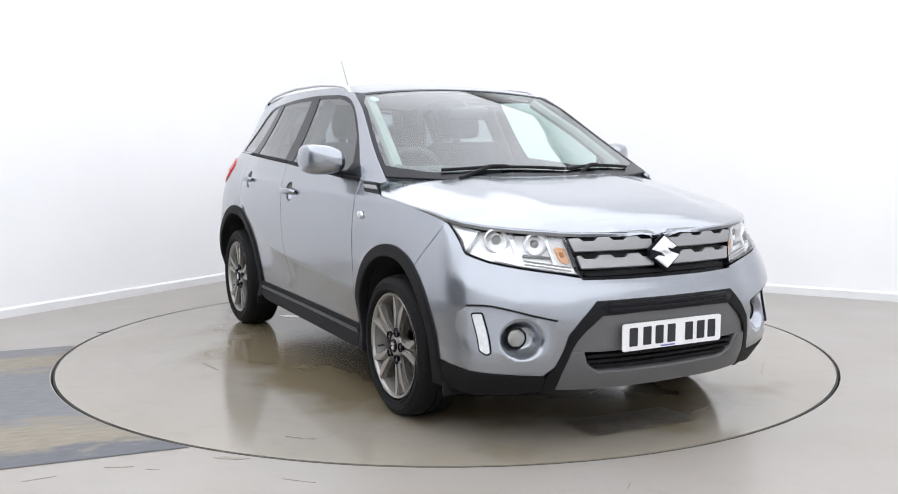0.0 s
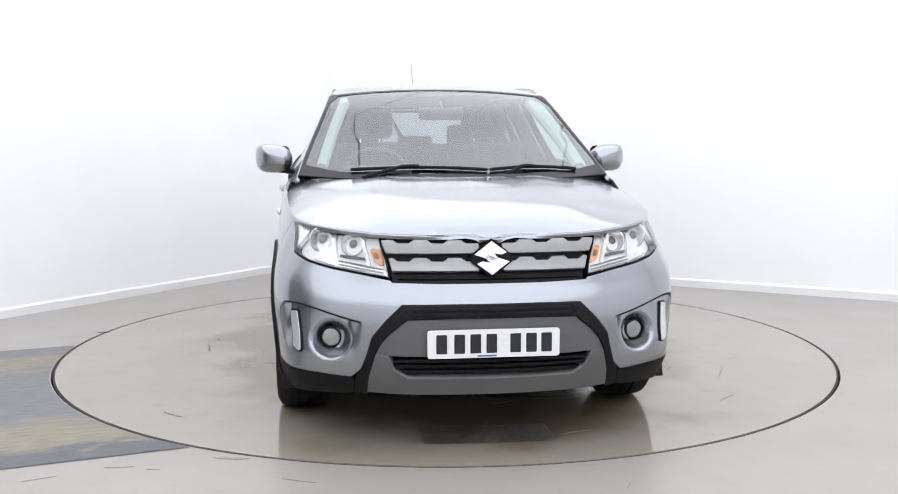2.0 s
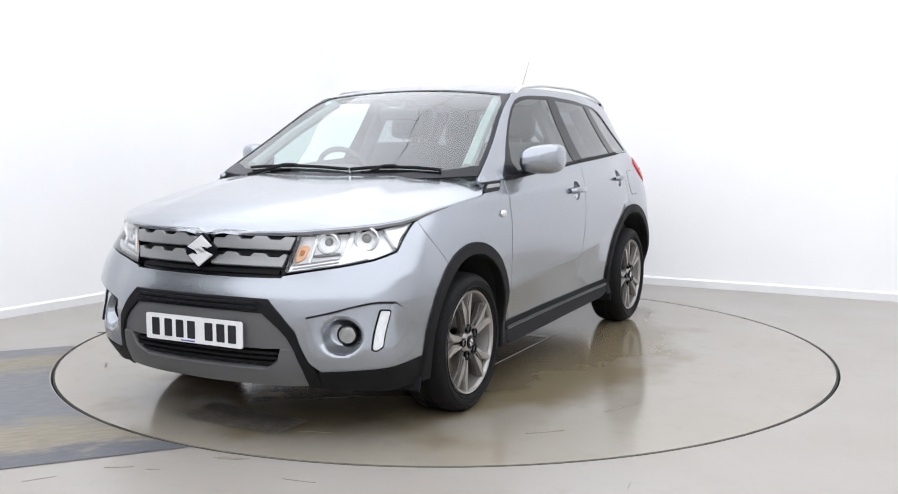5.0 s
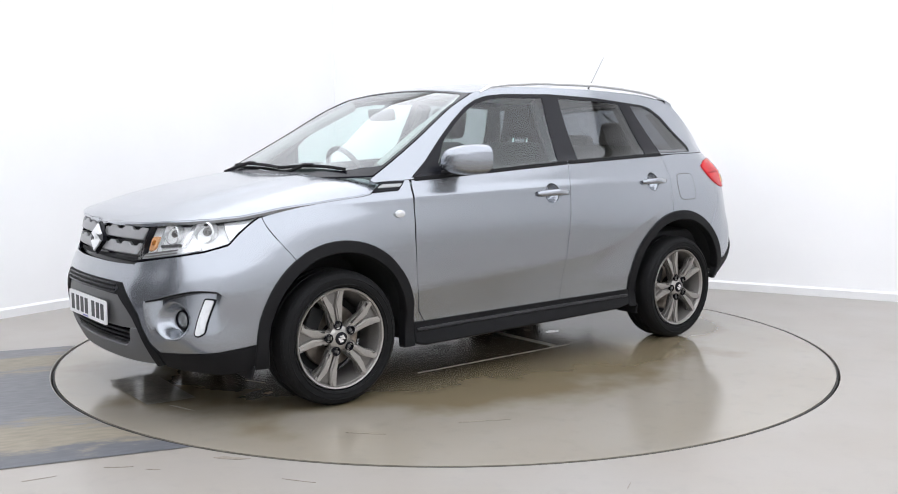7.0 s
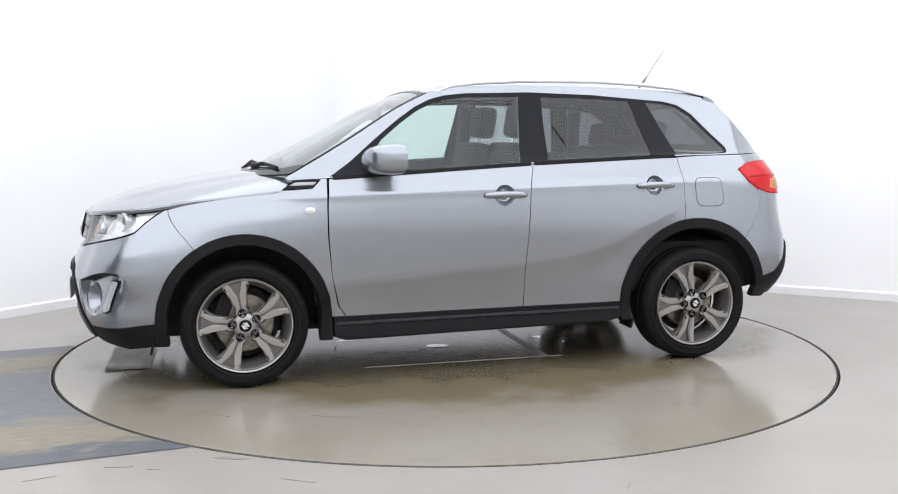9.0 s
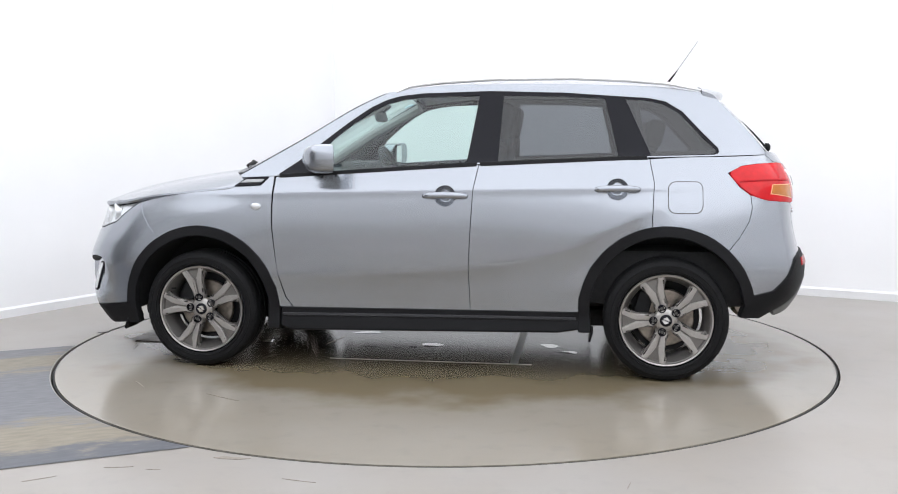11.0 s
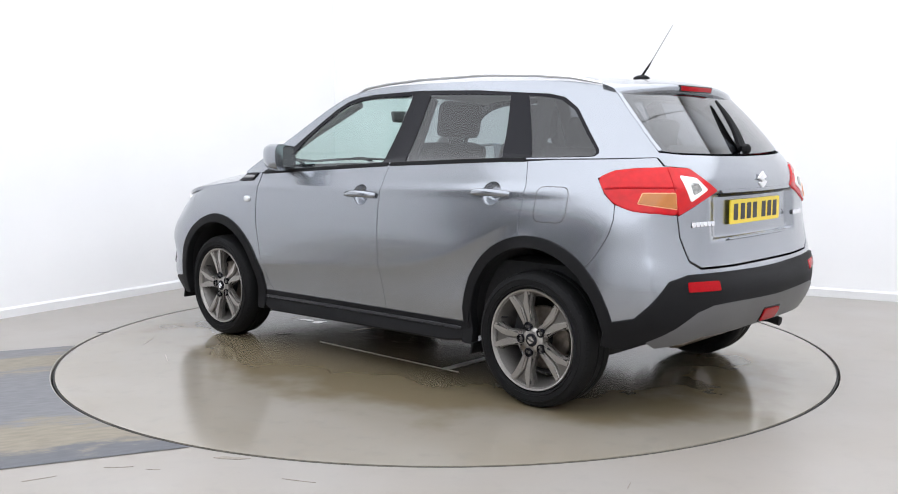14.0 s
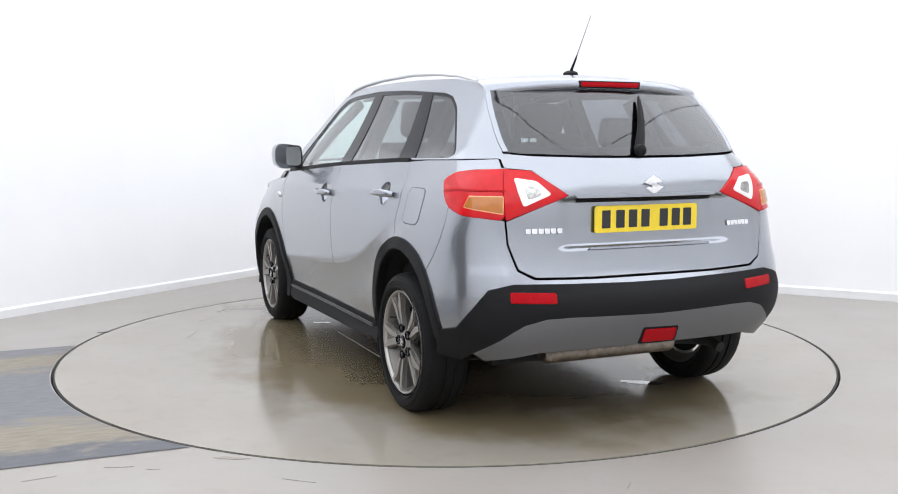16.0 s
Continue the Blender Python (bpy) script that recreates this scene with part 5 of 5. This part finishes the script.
    w = put("windscreen", sheet(scr, screen, 0.05, 0.004, off=0.0015), WINDSCREEN, car, "curved clear windscreen")
    w.visible_shadow = False
    spot = [(-0.535 + 0.020 * math.cos(k * math.pi / 8), 1.462 + 0.012 * math.sin(k * math.pi / 8)) for k in range(16)]
    put("windscreen_sticker", sheet(spot, screen, 0.02, 0.001, off=-0.002), PALEBLUE, w, "small pale blue sticker")
    # roof
    xs = np.linspace(0.262, -1.46, 26)
    e = [(float(x), float(green_y(x, roof_edge(x))[0]) - 0.001) for x in xs]
    fr = [(float(screen(np.array([y]), np.array([1.524 - 0.038 * (y / 0.62) ** 2]))[0][0]) - 0.004, float(y)) for y in np.linspace(0, 0.57, 8)]
    half = fr + e[1:] + [(-1.46, 0.0)]
    poly = half + [(x, -y) for x, y in reversed(half) if y > 1e-6]
    put("roof", sheet(poly, roof_skin, 0.04, 0.02), PAINT, car, "grey painted roof")
    # spoiler over the back window: one section swept across
    bm = bmesh.new()
    section = ((-1.445, 1.536), (-1.50, 1.527), (-1.55, 1.515), (-1.572, 1.505), (-1.580, 1.492), (-1.576, 1.474), (-1.565, 1.463), (-1.53, 1.462), (-1.47, 1.470))
    rings = []
    for k in range(33):
        y = -0.565 + 1.13 * k / 32
        t = abs(y) / 0.565
        rings.append([bm.verts.new((x + (0.075 * t**3) * (-x - 1.40) / 0.17, y, z - 0.040 * t**2.2)) for x, z in section])
    for a, b in zip(rings, rings[1:]):
        for k in range(len(section) - 1):
            bm.faces.new((a[k], a[k + 1], b[k + 1], b[k]))
    for ring in (rings[0], rings[-1]):
        bm.faces.new(ring)
    sp = part("roof_spoiler", bm, PAINT, car, "grey painted roof spoiler", 50)
    part("high_brake_lamp", box((0.012, 0.305, 0.022), pose(-1.577, -0.03, 1.487, 0, -8, 0), 0.004), DEEPRED, sp, "red high brake lamp")
    part("brake_lamp_surround", box((0.010, 0.325, 0.032), pose(-1.5745, -0.03, 1.487, 0, -8, 0), 0.004), GLOSSBLACK, sp)
    # roof rails
    pts = [(0.20, 0.612, 1.498), (0.12, 0.603, 1.532), (-0.05, 0.595, 1.552), (-0.30, 0.590, 1.565), (-0.74, 0.585, 1.568), (-1.04, 0.575, 1.554), (-1.25, 0.567, 1.534), (-1.42, 0.560, 1.500)]
    sides_bm("roof_rail", tube(pts, [0.008, 0.014, 0.016, 0.016, 0.016, 0.016, 0.014, 0.008], 10, 0.75), RAIL, car, "silver roof rail")
    # back window
    ye = [(float(green_y(back_edge(z), z)[0]) - 0.006, float(z)) for z in np.linspace(1.194, 1.455, 8)]
    half = [(0.0, 1.172), (0.25, 1.174), (0.50, 1.182), (0.60, 1.190)] + [(max(y - 0.02, 0.1), z) for y, z in ye] + [(0.45, 1.472), (0.25, 1.485), (0.0, 1.488)]
    poly = half + [(-y, z) for y, z in reversed(half) if y > 1e-6]
    bg = put("rear_window", sheet(poly, back_glass, 0.05, 0.004, off=0.003, flip=True), BACKGLASS, gate, "tinted back window")
    bg.visible_shadow = False
    ip = inset(poly, 0.035)
    put("rear_window_border", sheet(poly, back_glass, 0.04, 0.008, off=0.0, holes=[ip], flip=True), GLOSSBLACK, gate)
    # frame of the tailgate beside the glass
    fr = [(y, z) for y, z in ye] + [(y - 0.022, z) for y, z in reversed(ye)]
    sides("gate_frame", sheet(fr, back_glass, 0.03, 0.015, off=0.002, flip=True), PAINT, gate)


def build_bonnet():
    half = [(1.215 - 0.24 * (y / 0.74) ** 2.2, y) for y in np.linspace(0, 0.70, 8)] + [(0.99, 0.765), (1.02, 0.80), (1.065, 0.822)]
    half += [(x, y - 0.004) for x, y in zip(np.linspace(1.12, 2.03, 40), np.interp(np.linspace(1.12, 2.03, 40), BONNET_X, BONNET_Y))] + [(2.033, 0.10), (2.034, 0.0)]
    half = [(float(x), float(y)) for x, y in half]
    poly = half + [(x, -y) for x, y in reversed(half) if y > 1e-6]
    bonnet = put("bonnet", sheet(poly, bonnet_skin, 0.022, 0.02, off=0.002, round_=0.01), PAINT, car, "grey painted bonnet with a raised middle")
    # cowl between bonnet and windscreen
    cw = [(1.27, 0.0), (1.235, 0.35), (1.13, 0.58), (1.03, 0.685), (0.97, 0.66), (1.0, 0.60), (1.10, 0.40), (1.14, 0.0)]
    poly = cw + [(x, -y) for x, y in reversed(cw) if y > 1e-6]
    put("cowl", sheet(poly, lambda x, y: np.stack([x, y, 1.046 + 0 * x - 0.02 * y * y], 1), 0.04, 0.03), BLACK, car, "black cowl under the windscreen")
    corner = [(1.052, 0.800), (1.012, 0.735), (0.985, 0.700), (0.90, 0.740), (0.83, 0.785), (0.86, 0.808), (0.985, 0.812)]
    sides("cowl_corner", sheet(corner, lambda x, y: np.stack([x, y, 1.068 - 0.22 * (x - 0.83) - 0.25 * (y - 0.72)], 1), 0.03, 0.015), PAINT, car, "grey painted corner by the windscreen")
    for y0, y1 in ((-0.52, 0.135), (0.15, 0.60)):
        pts = []
        for k in range(9):
            y = y0 + (y1 - y0) * k / 8
            z = 1.082 + 0.022 * math.sin(math.pi * (0.15 + 0.7 * k / 8))
            p = screen(np.array([y]), np.array([z]))[0]
            pts.append((p[0] + 0.018, p[1], p[2] + 0.006))
        ob = part("windscreen_wiper", tube(pts, 0.009, 6), BLACK, car, "black windscreen wiper")
        arm = [(1.18, y0 + 0.05, 1.062), (pts[3][0] + 0.006, pts[3][1], pts[3][2] + 0.006), (pts[4][0] + 0.005, pts[4][1], pts[4][2] + 0.005)]
        part("wiper_arm", tube(arm, 0.010, 6), BLACK, ob)
    return bonnet


def build_mirrors():
    # a rounded housing: rings of a shrinking rounded outline
    bm = bmesh.new()
    rings = []
    for x, sc, dy in ((0.485, 0.86, 0.0), (0.488, 0.97, 0.0), (0.53, 1.0, 0.0), (0.575, 0.96, 0.0), (0.610, 0.84, 0.0), (0.632, 0.62, 0.0), (0.642, 0.30, 0.0)):
        ring = []
        for k in range(24):
            t = 2 * math.pi * k / 24
            c, s = math.cos(t), math.sin(t)
            y = 0.913 + 0.100 * sc * math.copysign(abs(c) ** 0.72, c)
            z = 1.142 + (0.076 + 0.010 * c) * sc * math.copysign(abs(s) ** 0.72, s) + 0.008 * c
            ring.append(bm.verts.new((x + 0.04 * (0.913 - y) / 0.1, y, z)))
        rings.append(ring)
    for a, b in zip(rings, rings[1:]):
        for k in range(24):
            bm.faces.new((a[k], a[(k + 1) % 24], b[(k + 1) % 24], b[k]))
    bm.faces.new(rings[-1])
    bm.faces.new(rings[0])
    house = sides_bm("door_mirror", bm, PAINT, car, "grey painted door mirror")
    glass = prism(rounded([(-0.078, -0.058), (0.080, -0.052), (0.084, 0.056), (-0.074, 0.060)], 0.03), 0.003, Matrix(((0, 0, -1, 0.4835), (1, 0, 0, 0.913), (0, 1, 0, 1.142), (0, 0, 0, 1))) @ pose(0, 0, 0, 0, -10, 0))
    sides_bm("mirror_glass", glass, MIRROR, house, "mirror glass")
    bez = prism(rounded([(-0.088, -0.066), (0.090, -0.060), (0.094, 0.064), (-0.084, 0.068)], 0.035), 0.004, Matrix(((0, 0, -1, 0.4875), (1, 0, 0, 0.913), (0, 1, 0, 1.142), (0, 0, 0, 1))) @ pose(0, 0, 0, 0, -10, 0))
    sides_bm("mirror_bezel", bez, BLACK, house, "black mirror bezel")
    foot = tube([(0.60, 0.80, 1.072), (0.585, 0.85, 1.080), (0.575, 0.90, 1.088)], [0.030, 0.024, 0.030], 10, 0.6)
    sides_bm("mirror_foot", foot, BLACK, house, "black mirror foot")


def build_wheel():
    wheel = new("wheel")
    wheel.parent = car
    wheel["label"] = "black tyre on a five-spoke grey alloy wheel"
    R = 0.3195
    tyre = [(0.236, 0.020), (0.246, 0.048), (0.268, 0.058), (0.292, 0.055), (0.307, 0.043), (0.316, 0.026), (R, 0.0)]
    tread = [(R, -0.03), (R - 0.006, -0.032), (R - 0.006, -0.040), (R, -0.042), (R, -0.075), (R - 0.006, -0.077), (R - 0.006, -0.085), (R, -0.087), (R, -0.12), (0.316, -0.132), (0.307, -0.146), (0.292, -0.156), (0.268, -0.158), (0.236, -0.130)]
    t = part("tyre", lathe(tyre + tread, 72, closed=True), RUBBER, wheel, "black tyre with grooved tread")
    for r in (0.256, 0.284):
        part("sidewall_ring", lathe([(r - 0.003, 0.0555), (r, 0.0595), (r + 0.003, 0.0555)], 72, closed=True), RUBBER, t)
    # short blocks along the tread's outer shoulder
    for k in range(54):
        part("tread_block", box((0.008, 0.018, 0.024), pose(0, 0, 0, 0, 360 / 54 * k, 0) @ pose(0.3065, 0.0370, 0, 0, 0, 32), 0.002, 1), RUBBER, t)
    rim = part("rim", lathe([(0.234, 0.030), (0.240, 0.044), (0.236, 0.050), (0.229, 0.047), (0.224, 0.036), (0.226, 0.026)], 72, closed=True), ALLOY, wheel, "bright rim flange")
    # the dished barrel: its outer slope shows bright between the spokes
    part("barrel", lathe([(0.230, 0.036), (0.222, 0.032), (0.202, -0.010), (0.196, -0.030), (0.194, -0.09), (0.222, -0.125), (0.236, -0.13), (0.238, -0.12)], 72, closed=True), ALLOYMID, rim, "grey dished rim barrel")
    part("valve", tube([(0.19, 0.004, 0.03), (0.20, 0.034, 0.03)], 0.004, 8), DARK, rim)
    part("brake_disc", lathe([(0.06, -0.045), (0.145, -0.045), (0.150, -0.050), (0.150, -0.066), (0.06, -0.068)], 48, closed=True), STEEL, wheel, "worn steel brake disc")
    part("brake_caliper", box((0.075, 0.05, 0.16), pose(0.125, -0.056, 0.02), 0.012), DARK, wheel)
    part("back_plate", lathe([(0.0, -0.085), (0.18, -0.085), (0.18, -0.09), (0.0, -0.095)], 40), DARK, wheel)
    up = Matrix(((1, 0, 0, 0), (0, 0, 1, 0), (0, 1, 0, 0), (0, 0, 0, 1)))
    for k in range(5):
        spin = pose(0, 0, 0, 0, 72 * k + 18, 0)
        # a broad sloping web, and two raised ribs on it that part towards the rim
        web = [(0.030, -0.022), (0.070, -0.037), (0.148, -0.037), (0.188, -0.064), (0.224, -0.074), (0.230, 0.0), (0.224, 0.074), (0.188, 0.064), (0.148, 0.037), (0.070, 0.037), (0.030, 0.022)]
        bm = prism(web, 0.022, spin @ up @ pose(0, 0, 0.000), 0.005, 1.0)
        s = part("spoke", bm, ALLOYMID, wheel, "grey spoke with two raised ribs")
        for sg in (1, -1):
            rib = [(0.052, 0.0045 * sg), (0.150, 0.0045 * sg), (0.172, 0.013 * sg), (0.229, 0.038 * sg), (0.225, 0.066 * sg), (0.202, 0.060 * sg), (0.150, 0.030 * sg), (0.085, 0.031 * sg), (0.052, 0.020 * sg)]
            if sg < 0:
                rib = rib[::-1]
            bm = prism(rib, 0.024, spin @ up @ pose(0, 0, 0.016), 0.0075)
            for v in bm.verts:
                r = math.hypot(v.co.x, v.co.z)
                v.co.y += 0.008 * (r - 0.10) / 0.13
            part("rib", bm, ALLOY, s)
        seat = lathe([(0.0215, 0.030), (0.0215, 0.0425), (0.0165, 0.0435), (0.0160, 0.033), (0.0, 0.033)], 20, spin @ pose(0.064, 0, 0))
        nut = part("wheel_nut", seat, GLOSSBLACK, wheel, "dark wheel nut in a round hollow")
        part("nut_head", lathe([(0.0095, 0.030), (0.0095, 0.038), (0.007, 0.040), (0.0, 0.040)], 6, spin @ pose(0.064, 0, 0)), ALLOYDARK, nut)
    part("hub", lathe([(0.060, -0.01), (0.058, 0.028), (0.050, 0.036), (0.034, 0.040), (0.0, 0.040)], 40), ALLOY, wheel)
    cap = part("centre_cap", lathe([(0.031, 0.038), (0.031, 0.044), (0.027, 0.047), (0.0, 0.048)], 32), GLOSSBLACK, wheel, "black centre cap with a silver mark")
    for s in (1, -1):
        part("cap_mark", prism([(s * a * 0.30, s * b * 0.30) for a, b in MARK], 0.002, up @ pose(0, 0, 0.047)), CHROME, cap)
    at = {(1, 1): -24, (1, -1): 20, (-1, 1): -16, (-1, -1): 33}
    for (sx, sy), turn in at.items():
        m = pose(1.252 if sx > 0 else -1.248, 0.810 * sy, 0.3195) @ pose(0, 0, 0, 0, 0, 0 if sy > 0 else 180) @ pose(0, 0, 0, 0, turn, 0)
        if (sx, sy) == (1, 1):
            wheel.matrix_basis = m
        else:
            copy_thing(wheel, m)


def seat_shape(w, h, t, lean, m):
    bm = box((t, w, h), m @ pose(0, 0, 0, 0, -lean, 0) @ pose(0, 0, h / 2), min(t, w) * 0.32, 4)
    return bm


def build_inside(bumper):
    # inner shell: trim behind the doors and a dark floor
    zz = np.linspace(0.24, 1.0, 5)
    uu = np.concatenate([np.linspace(0.5, 8, 14), np.linspace(8.4, 19.5, 24)])
    V, F = [], []
    for z in zz:
        p = hull(uu, np.full(len(uu), z))
        for x, y in p:
            d = 0.07 if abs(x) < 1.75 else 0.10
            V.append((x - math.copysign(0.13, x) * (abs(x) > 1.6), max(y - d, 0.0), min(z, 0.80) if x > 0.95 else (max(z, 0.40) if x < -1.5 else z)))
    n = len(uu)
    for i in range(len(zz) - 1):
        for k in range(n - 1):
            a = i * n + k
            F.append((a, a + 1, a + n + 1, a + n))
    keep = []
    for f in F:
        cx, cz = sum(V[k][0] for k in f) / 4, sum(V[k][2] for k in f) / 4
        if all(math.hypot(V[k][0] - c[0], V[k][2] - c[1]) > 0.38 for c in (FRONT_ARCH, REAR_ARCH) for k in f):
            keep.append(f)
    make("inner_shell", V, keep, DARK, car, "dark inner trim behind the panels")
    make("inner_shell", [(x, -y, z) for x, y, z in V], [f[::-1] for f in keep], DARK, car, "dark inner trim behind the panels")
    part("floor_pan", box((3.2, 1.0, 0.10), pose(0.15, 0, 0.26), 0.03), DARK, car, "dark underbody")
    part("floor_pan", box((1.55, 1.56, 0.08), pose(0.02, 0, 0.27), 0.03), DARK, car, "dark underbody")
    part("engine_block", box((0.75, 0.95, 0.50), pose(1.45, 0, 0.58), 0.05), DARK, car, "dark engine bay")
    part("cabin_floor", box((2.6, 1.45, 0.30), pose(-0.40, 0, 0.52), 0.05), DARK, car, "dark cabin floor")
    part("axle", tube([(-1.25, -0.72, 0.33), (-1.25, 0.72, 0.33)], 0.05, 12), DARK, car)
    part("axle", tube([(1.25, -0.72, 0.33), (1.25, 0.72, 0.33)], 0.04, 12), DARK, car)
    for x in (1.700, -0.868):
        sides_bm("mud_flap", box((0.012, 0.15, 0.06), pose(x, 0.765, 0.222, 0, -14, 0), 0.004), BLACK, car, "small black mud flap")
    part("silencer", tube([(-1.70, -0.30, 0.315), (-1.70, -0.28, 0.315), (-1.70, 0.36, 0.315), (-1.70, 0.38, 0.315)], [0.04, 0.062, 0.062, 0.04], 18, 0.75), STEEL, car, "dull steel exhaust silencer")
    part("exhaust_pipe", tube([(-1.66, -0.30, 0.315), (-1.72, -0.42, 0.315), (-1.80, -0.46, 0.315), (-1.865, -0.46, 0.30)], 0.024, 12), DARK, car, "steel exhaust pipe")
    # dashboard and wheel
    bm = box((0.55, 1.38, 0.20), pose(0.82, 0, 0.955), 0.07, 4)
    dash = part("dashboard", bm, TRIM, car, "dark grey dashboard")
    part("instrument_hood", box((0.22, 0.36, 0.10), pose(0.62, -0.37, 1.055), 0.04, 4), TRIM, dash)
    for y in (0.05, 0.17, -0.05):
        part("air_vent", lathe([(0.040, 0.0), (0.042, 0.014), (0.034, 0.016), (0.030, 0.004), (0.0, 0.003)], 20, pose(0.55, y, 1.01, 0, 0, 90)), CHROME, dash, "round vent with a bright ring")
    ring = lathe([(0.185 + 0.016 * math.cos(2 * math.pi * k / 10), 0.016 * math.sin(2 * math.pi * k / 10)) for k in range(10)], 40, pose(0.42, -0.37, 1.02, 0, 0, 90) @ pose(0, 0, 0, 24), closed=True)
    sw = part("steering_wheel", ring, TRIM, car, "dark steering wheel")
    part("steering_hub", box((0.05, 0.16, 0.11), pose(0.445, -0.37, 1.01, 0, 24, 0), 0.02), TRIM, sw)
    for s in (-1, 1):
        part("steering_spoke", box((0.02, 0.14, 0.03), pose(0.435, -0.37 + s * 0.11, 1.015, 0, 24, 0), 0.006), SILVER, sw)
    part("rear_view_mirror", box((0.03, 0.25, 0.07), pose(0.42, 0.0, 1.385, 0, 12, 0), 0.02, 3), TRIM, car, "dark interior mirror")
    part("mirror_stalk", tube([(0.41, 0, 1.41), (0.36, 0, 1.45)], 0.012), TRIM, car)
    # seats
    for y, d in ((0.36, 0.0), (-0.36, 0.0)):
        st = new("front_seat")
        st.parent = car
        st["label"] = "dark cloth front seat with a headrest"
        part("cushion", box((0.52, 0.50, 0.16), pose(0.10, y, 0.74, 0, -6, 0), 0.06, 4), CLOTH, st)
        part("backrest", seat_shape(0.48, 0.50, 0.13, 18, pose(-0.16, y, 0.74)), CLOTH, st)
        part("headrest", box((0.11, 0.28, 0.20), pose(-0.36, y, 1.350, 0, -10, 0), 0.05, 4), CLOTH, st)
        for s in (-1, 1):
            part("headrest_post", tube([(-0.325, y + 0.06 * s, 1.18), (-0.35, y + 0.06 * s, 1.29)], 0.006), CHROME, st)
    bench = new("rear_bench")
    bench.parent = car
    bench["label"] = "dark cloth rear bench with headrests"
    part("cushion", box((0.50, 1.24, 0.16), pose(-0.72, 0, 0.74), 0.06, 4), CLOTH, bench)
    part("backrest", seat_shape(1.24, 0.50, 0.14, 20, pose(-0.98, 0, 0.72)), CLOTH, bench)
    for y in (-0.36, 0.0, 0.36):
        part("headrest", box((0.09, 0.25, 0.15 if y else 0.10), pose(-1.20, y, 1.275 if y else 1.22, 0, -12, 0), 0.04, 4), CLOTH, bench)
    part("parcel_shelf", box((0.48, 1.10, 0.02), pose(-1.48, 0, 1.02), 0.006), TRIM, car, "dark parcel shelf")
    # headliner under the roof and pillar trims
    half = [(0.19, 0.0), (0.22, 0.52), (-1.40, 0.50), (-1.42, 0.0)]
    poly = half + [(x, -y) for x, y in reversed(half) if y > 1e-6]
    put("headliner", sheet(poly, lambda x, y: roof_skin(x, y) - np.array([0, 0, 0.045]), 0.12, 0.01, flip=True), HEADLINER, car, "pale headliner")
    for pts in ([(-0.30, 0.535, 1.46), (-0.30, 0.70, 1.12)], [(-1.06, 0.50, 1.44), (-1.11, 0.66, 1.14)], [(0.90, 0.66, 1.10), (0.60, 0.60, 1.28), (0.27, 0.53, 1.45)], [(-1.44, 0.44, 1.43), (-1.62, 0.53, 1.20)]):
        sides_bm("pillar_trim", tube(pts, 0.030 if pts[0][0] > 0 else 0.045, 8), HEADLINER if pts[0][0] > 0 else TRIM, car, "inner pillar trim")
    # aerial and rear wiper
    foot = part("aerial_foot", lathe([(0.034, 0.0), (0.032, 0.014), (0.018, 0.024), (0.0, 0.026)], 20, pose(-1.285, 0, 1.543, 90) @ Matrix.Diagonal((1.35, 1, 1, 1))), BLACK, car, "black aerial foot")
    part("aerial_rod", tube([(-1.285, 0, 1.560), (-1.33, 0, 1.618), (-1.345, 0, 1.64), (-1.46, 0, 1.809)], [0.007, 0.005, 0.0018, 0.0012], 8), BLACK, foot, "thin slanting aerial rod")
    pts = []
    for k in range(7):
        z = 1.19 + 0.235 * k / 6
        p = back_glass(np.array([-0.01 - 0.145 * k / 6]), np.array([z]))[0]
        pts.append((p[0] - 0.022 - 0.012 * math.sin(math.pi * k / 6), p[1], p[2] + 0.008))
    wp = part("rear_wiper", tube(pts, [0.022, 0.021, 0.018, 0.016, 0.014, 0.011, 0.006], 8), BLACK, car, "black rear wiper")
    part("wiper_pivot", lathe([(0.026, 0.0), (0.024, 0.02), (0.014, 0.028), (0.0, 0.029)], 20, pose(-1.855, 0.0, 1.196, 0, 0, 90)), BLACK, wp)


front_bumper = build_front()
build_headlights()
front_doors, rear_doors, quarters = build_flanks()
rear_bumper, tailgate = build_tail()
build_upper(front_doors, rear_doors, quarters, tailgate)
build_bonnet()
build_mirrors()
build_wheel()
build_inside(front_bumper)


# ---------------------------------------------------------------- what moves
def motions():
    """The turntable carries the car round, about 11.7 degrees a second."""
    turn = ((0, -61.98), (0.5, -65.70), (1, -71.31), (1.5, -76.89), (2, -82.89), (2.5, -88.53), (3, -94.51), (3.5, -100.08), (4, -106.05), (4.5,
            -111.63), (5, -117.58), (5.5, -123.54), (6, -129.49), (6.5, -135.45), (7, -141.40), (7.5, -147.10), (8, -153.30), (8.5, -159.10), (9,
            -164.99), (9.5, -170.87), (10, -176.76), (10.5, -182.64), (11, -188.52), (11.5, -193.99), (12, -199.86), (12.5, -205.40), (13, -211.29),
            (13.5, -216.94), (14, -222.82), (14.5, -228.52), (15, -234.42), (15.5, -240.17), (16, -246.08))
    walk(turntable, [(t, pose(0, 0, 0, 0, 0, a)) for t, a in turn])
    walk(car, [(t, pose(0, 0, 0, 0, 0, a) @ pose(-0.0073, -0.0774, 0)) for t, a in turn])


motions()
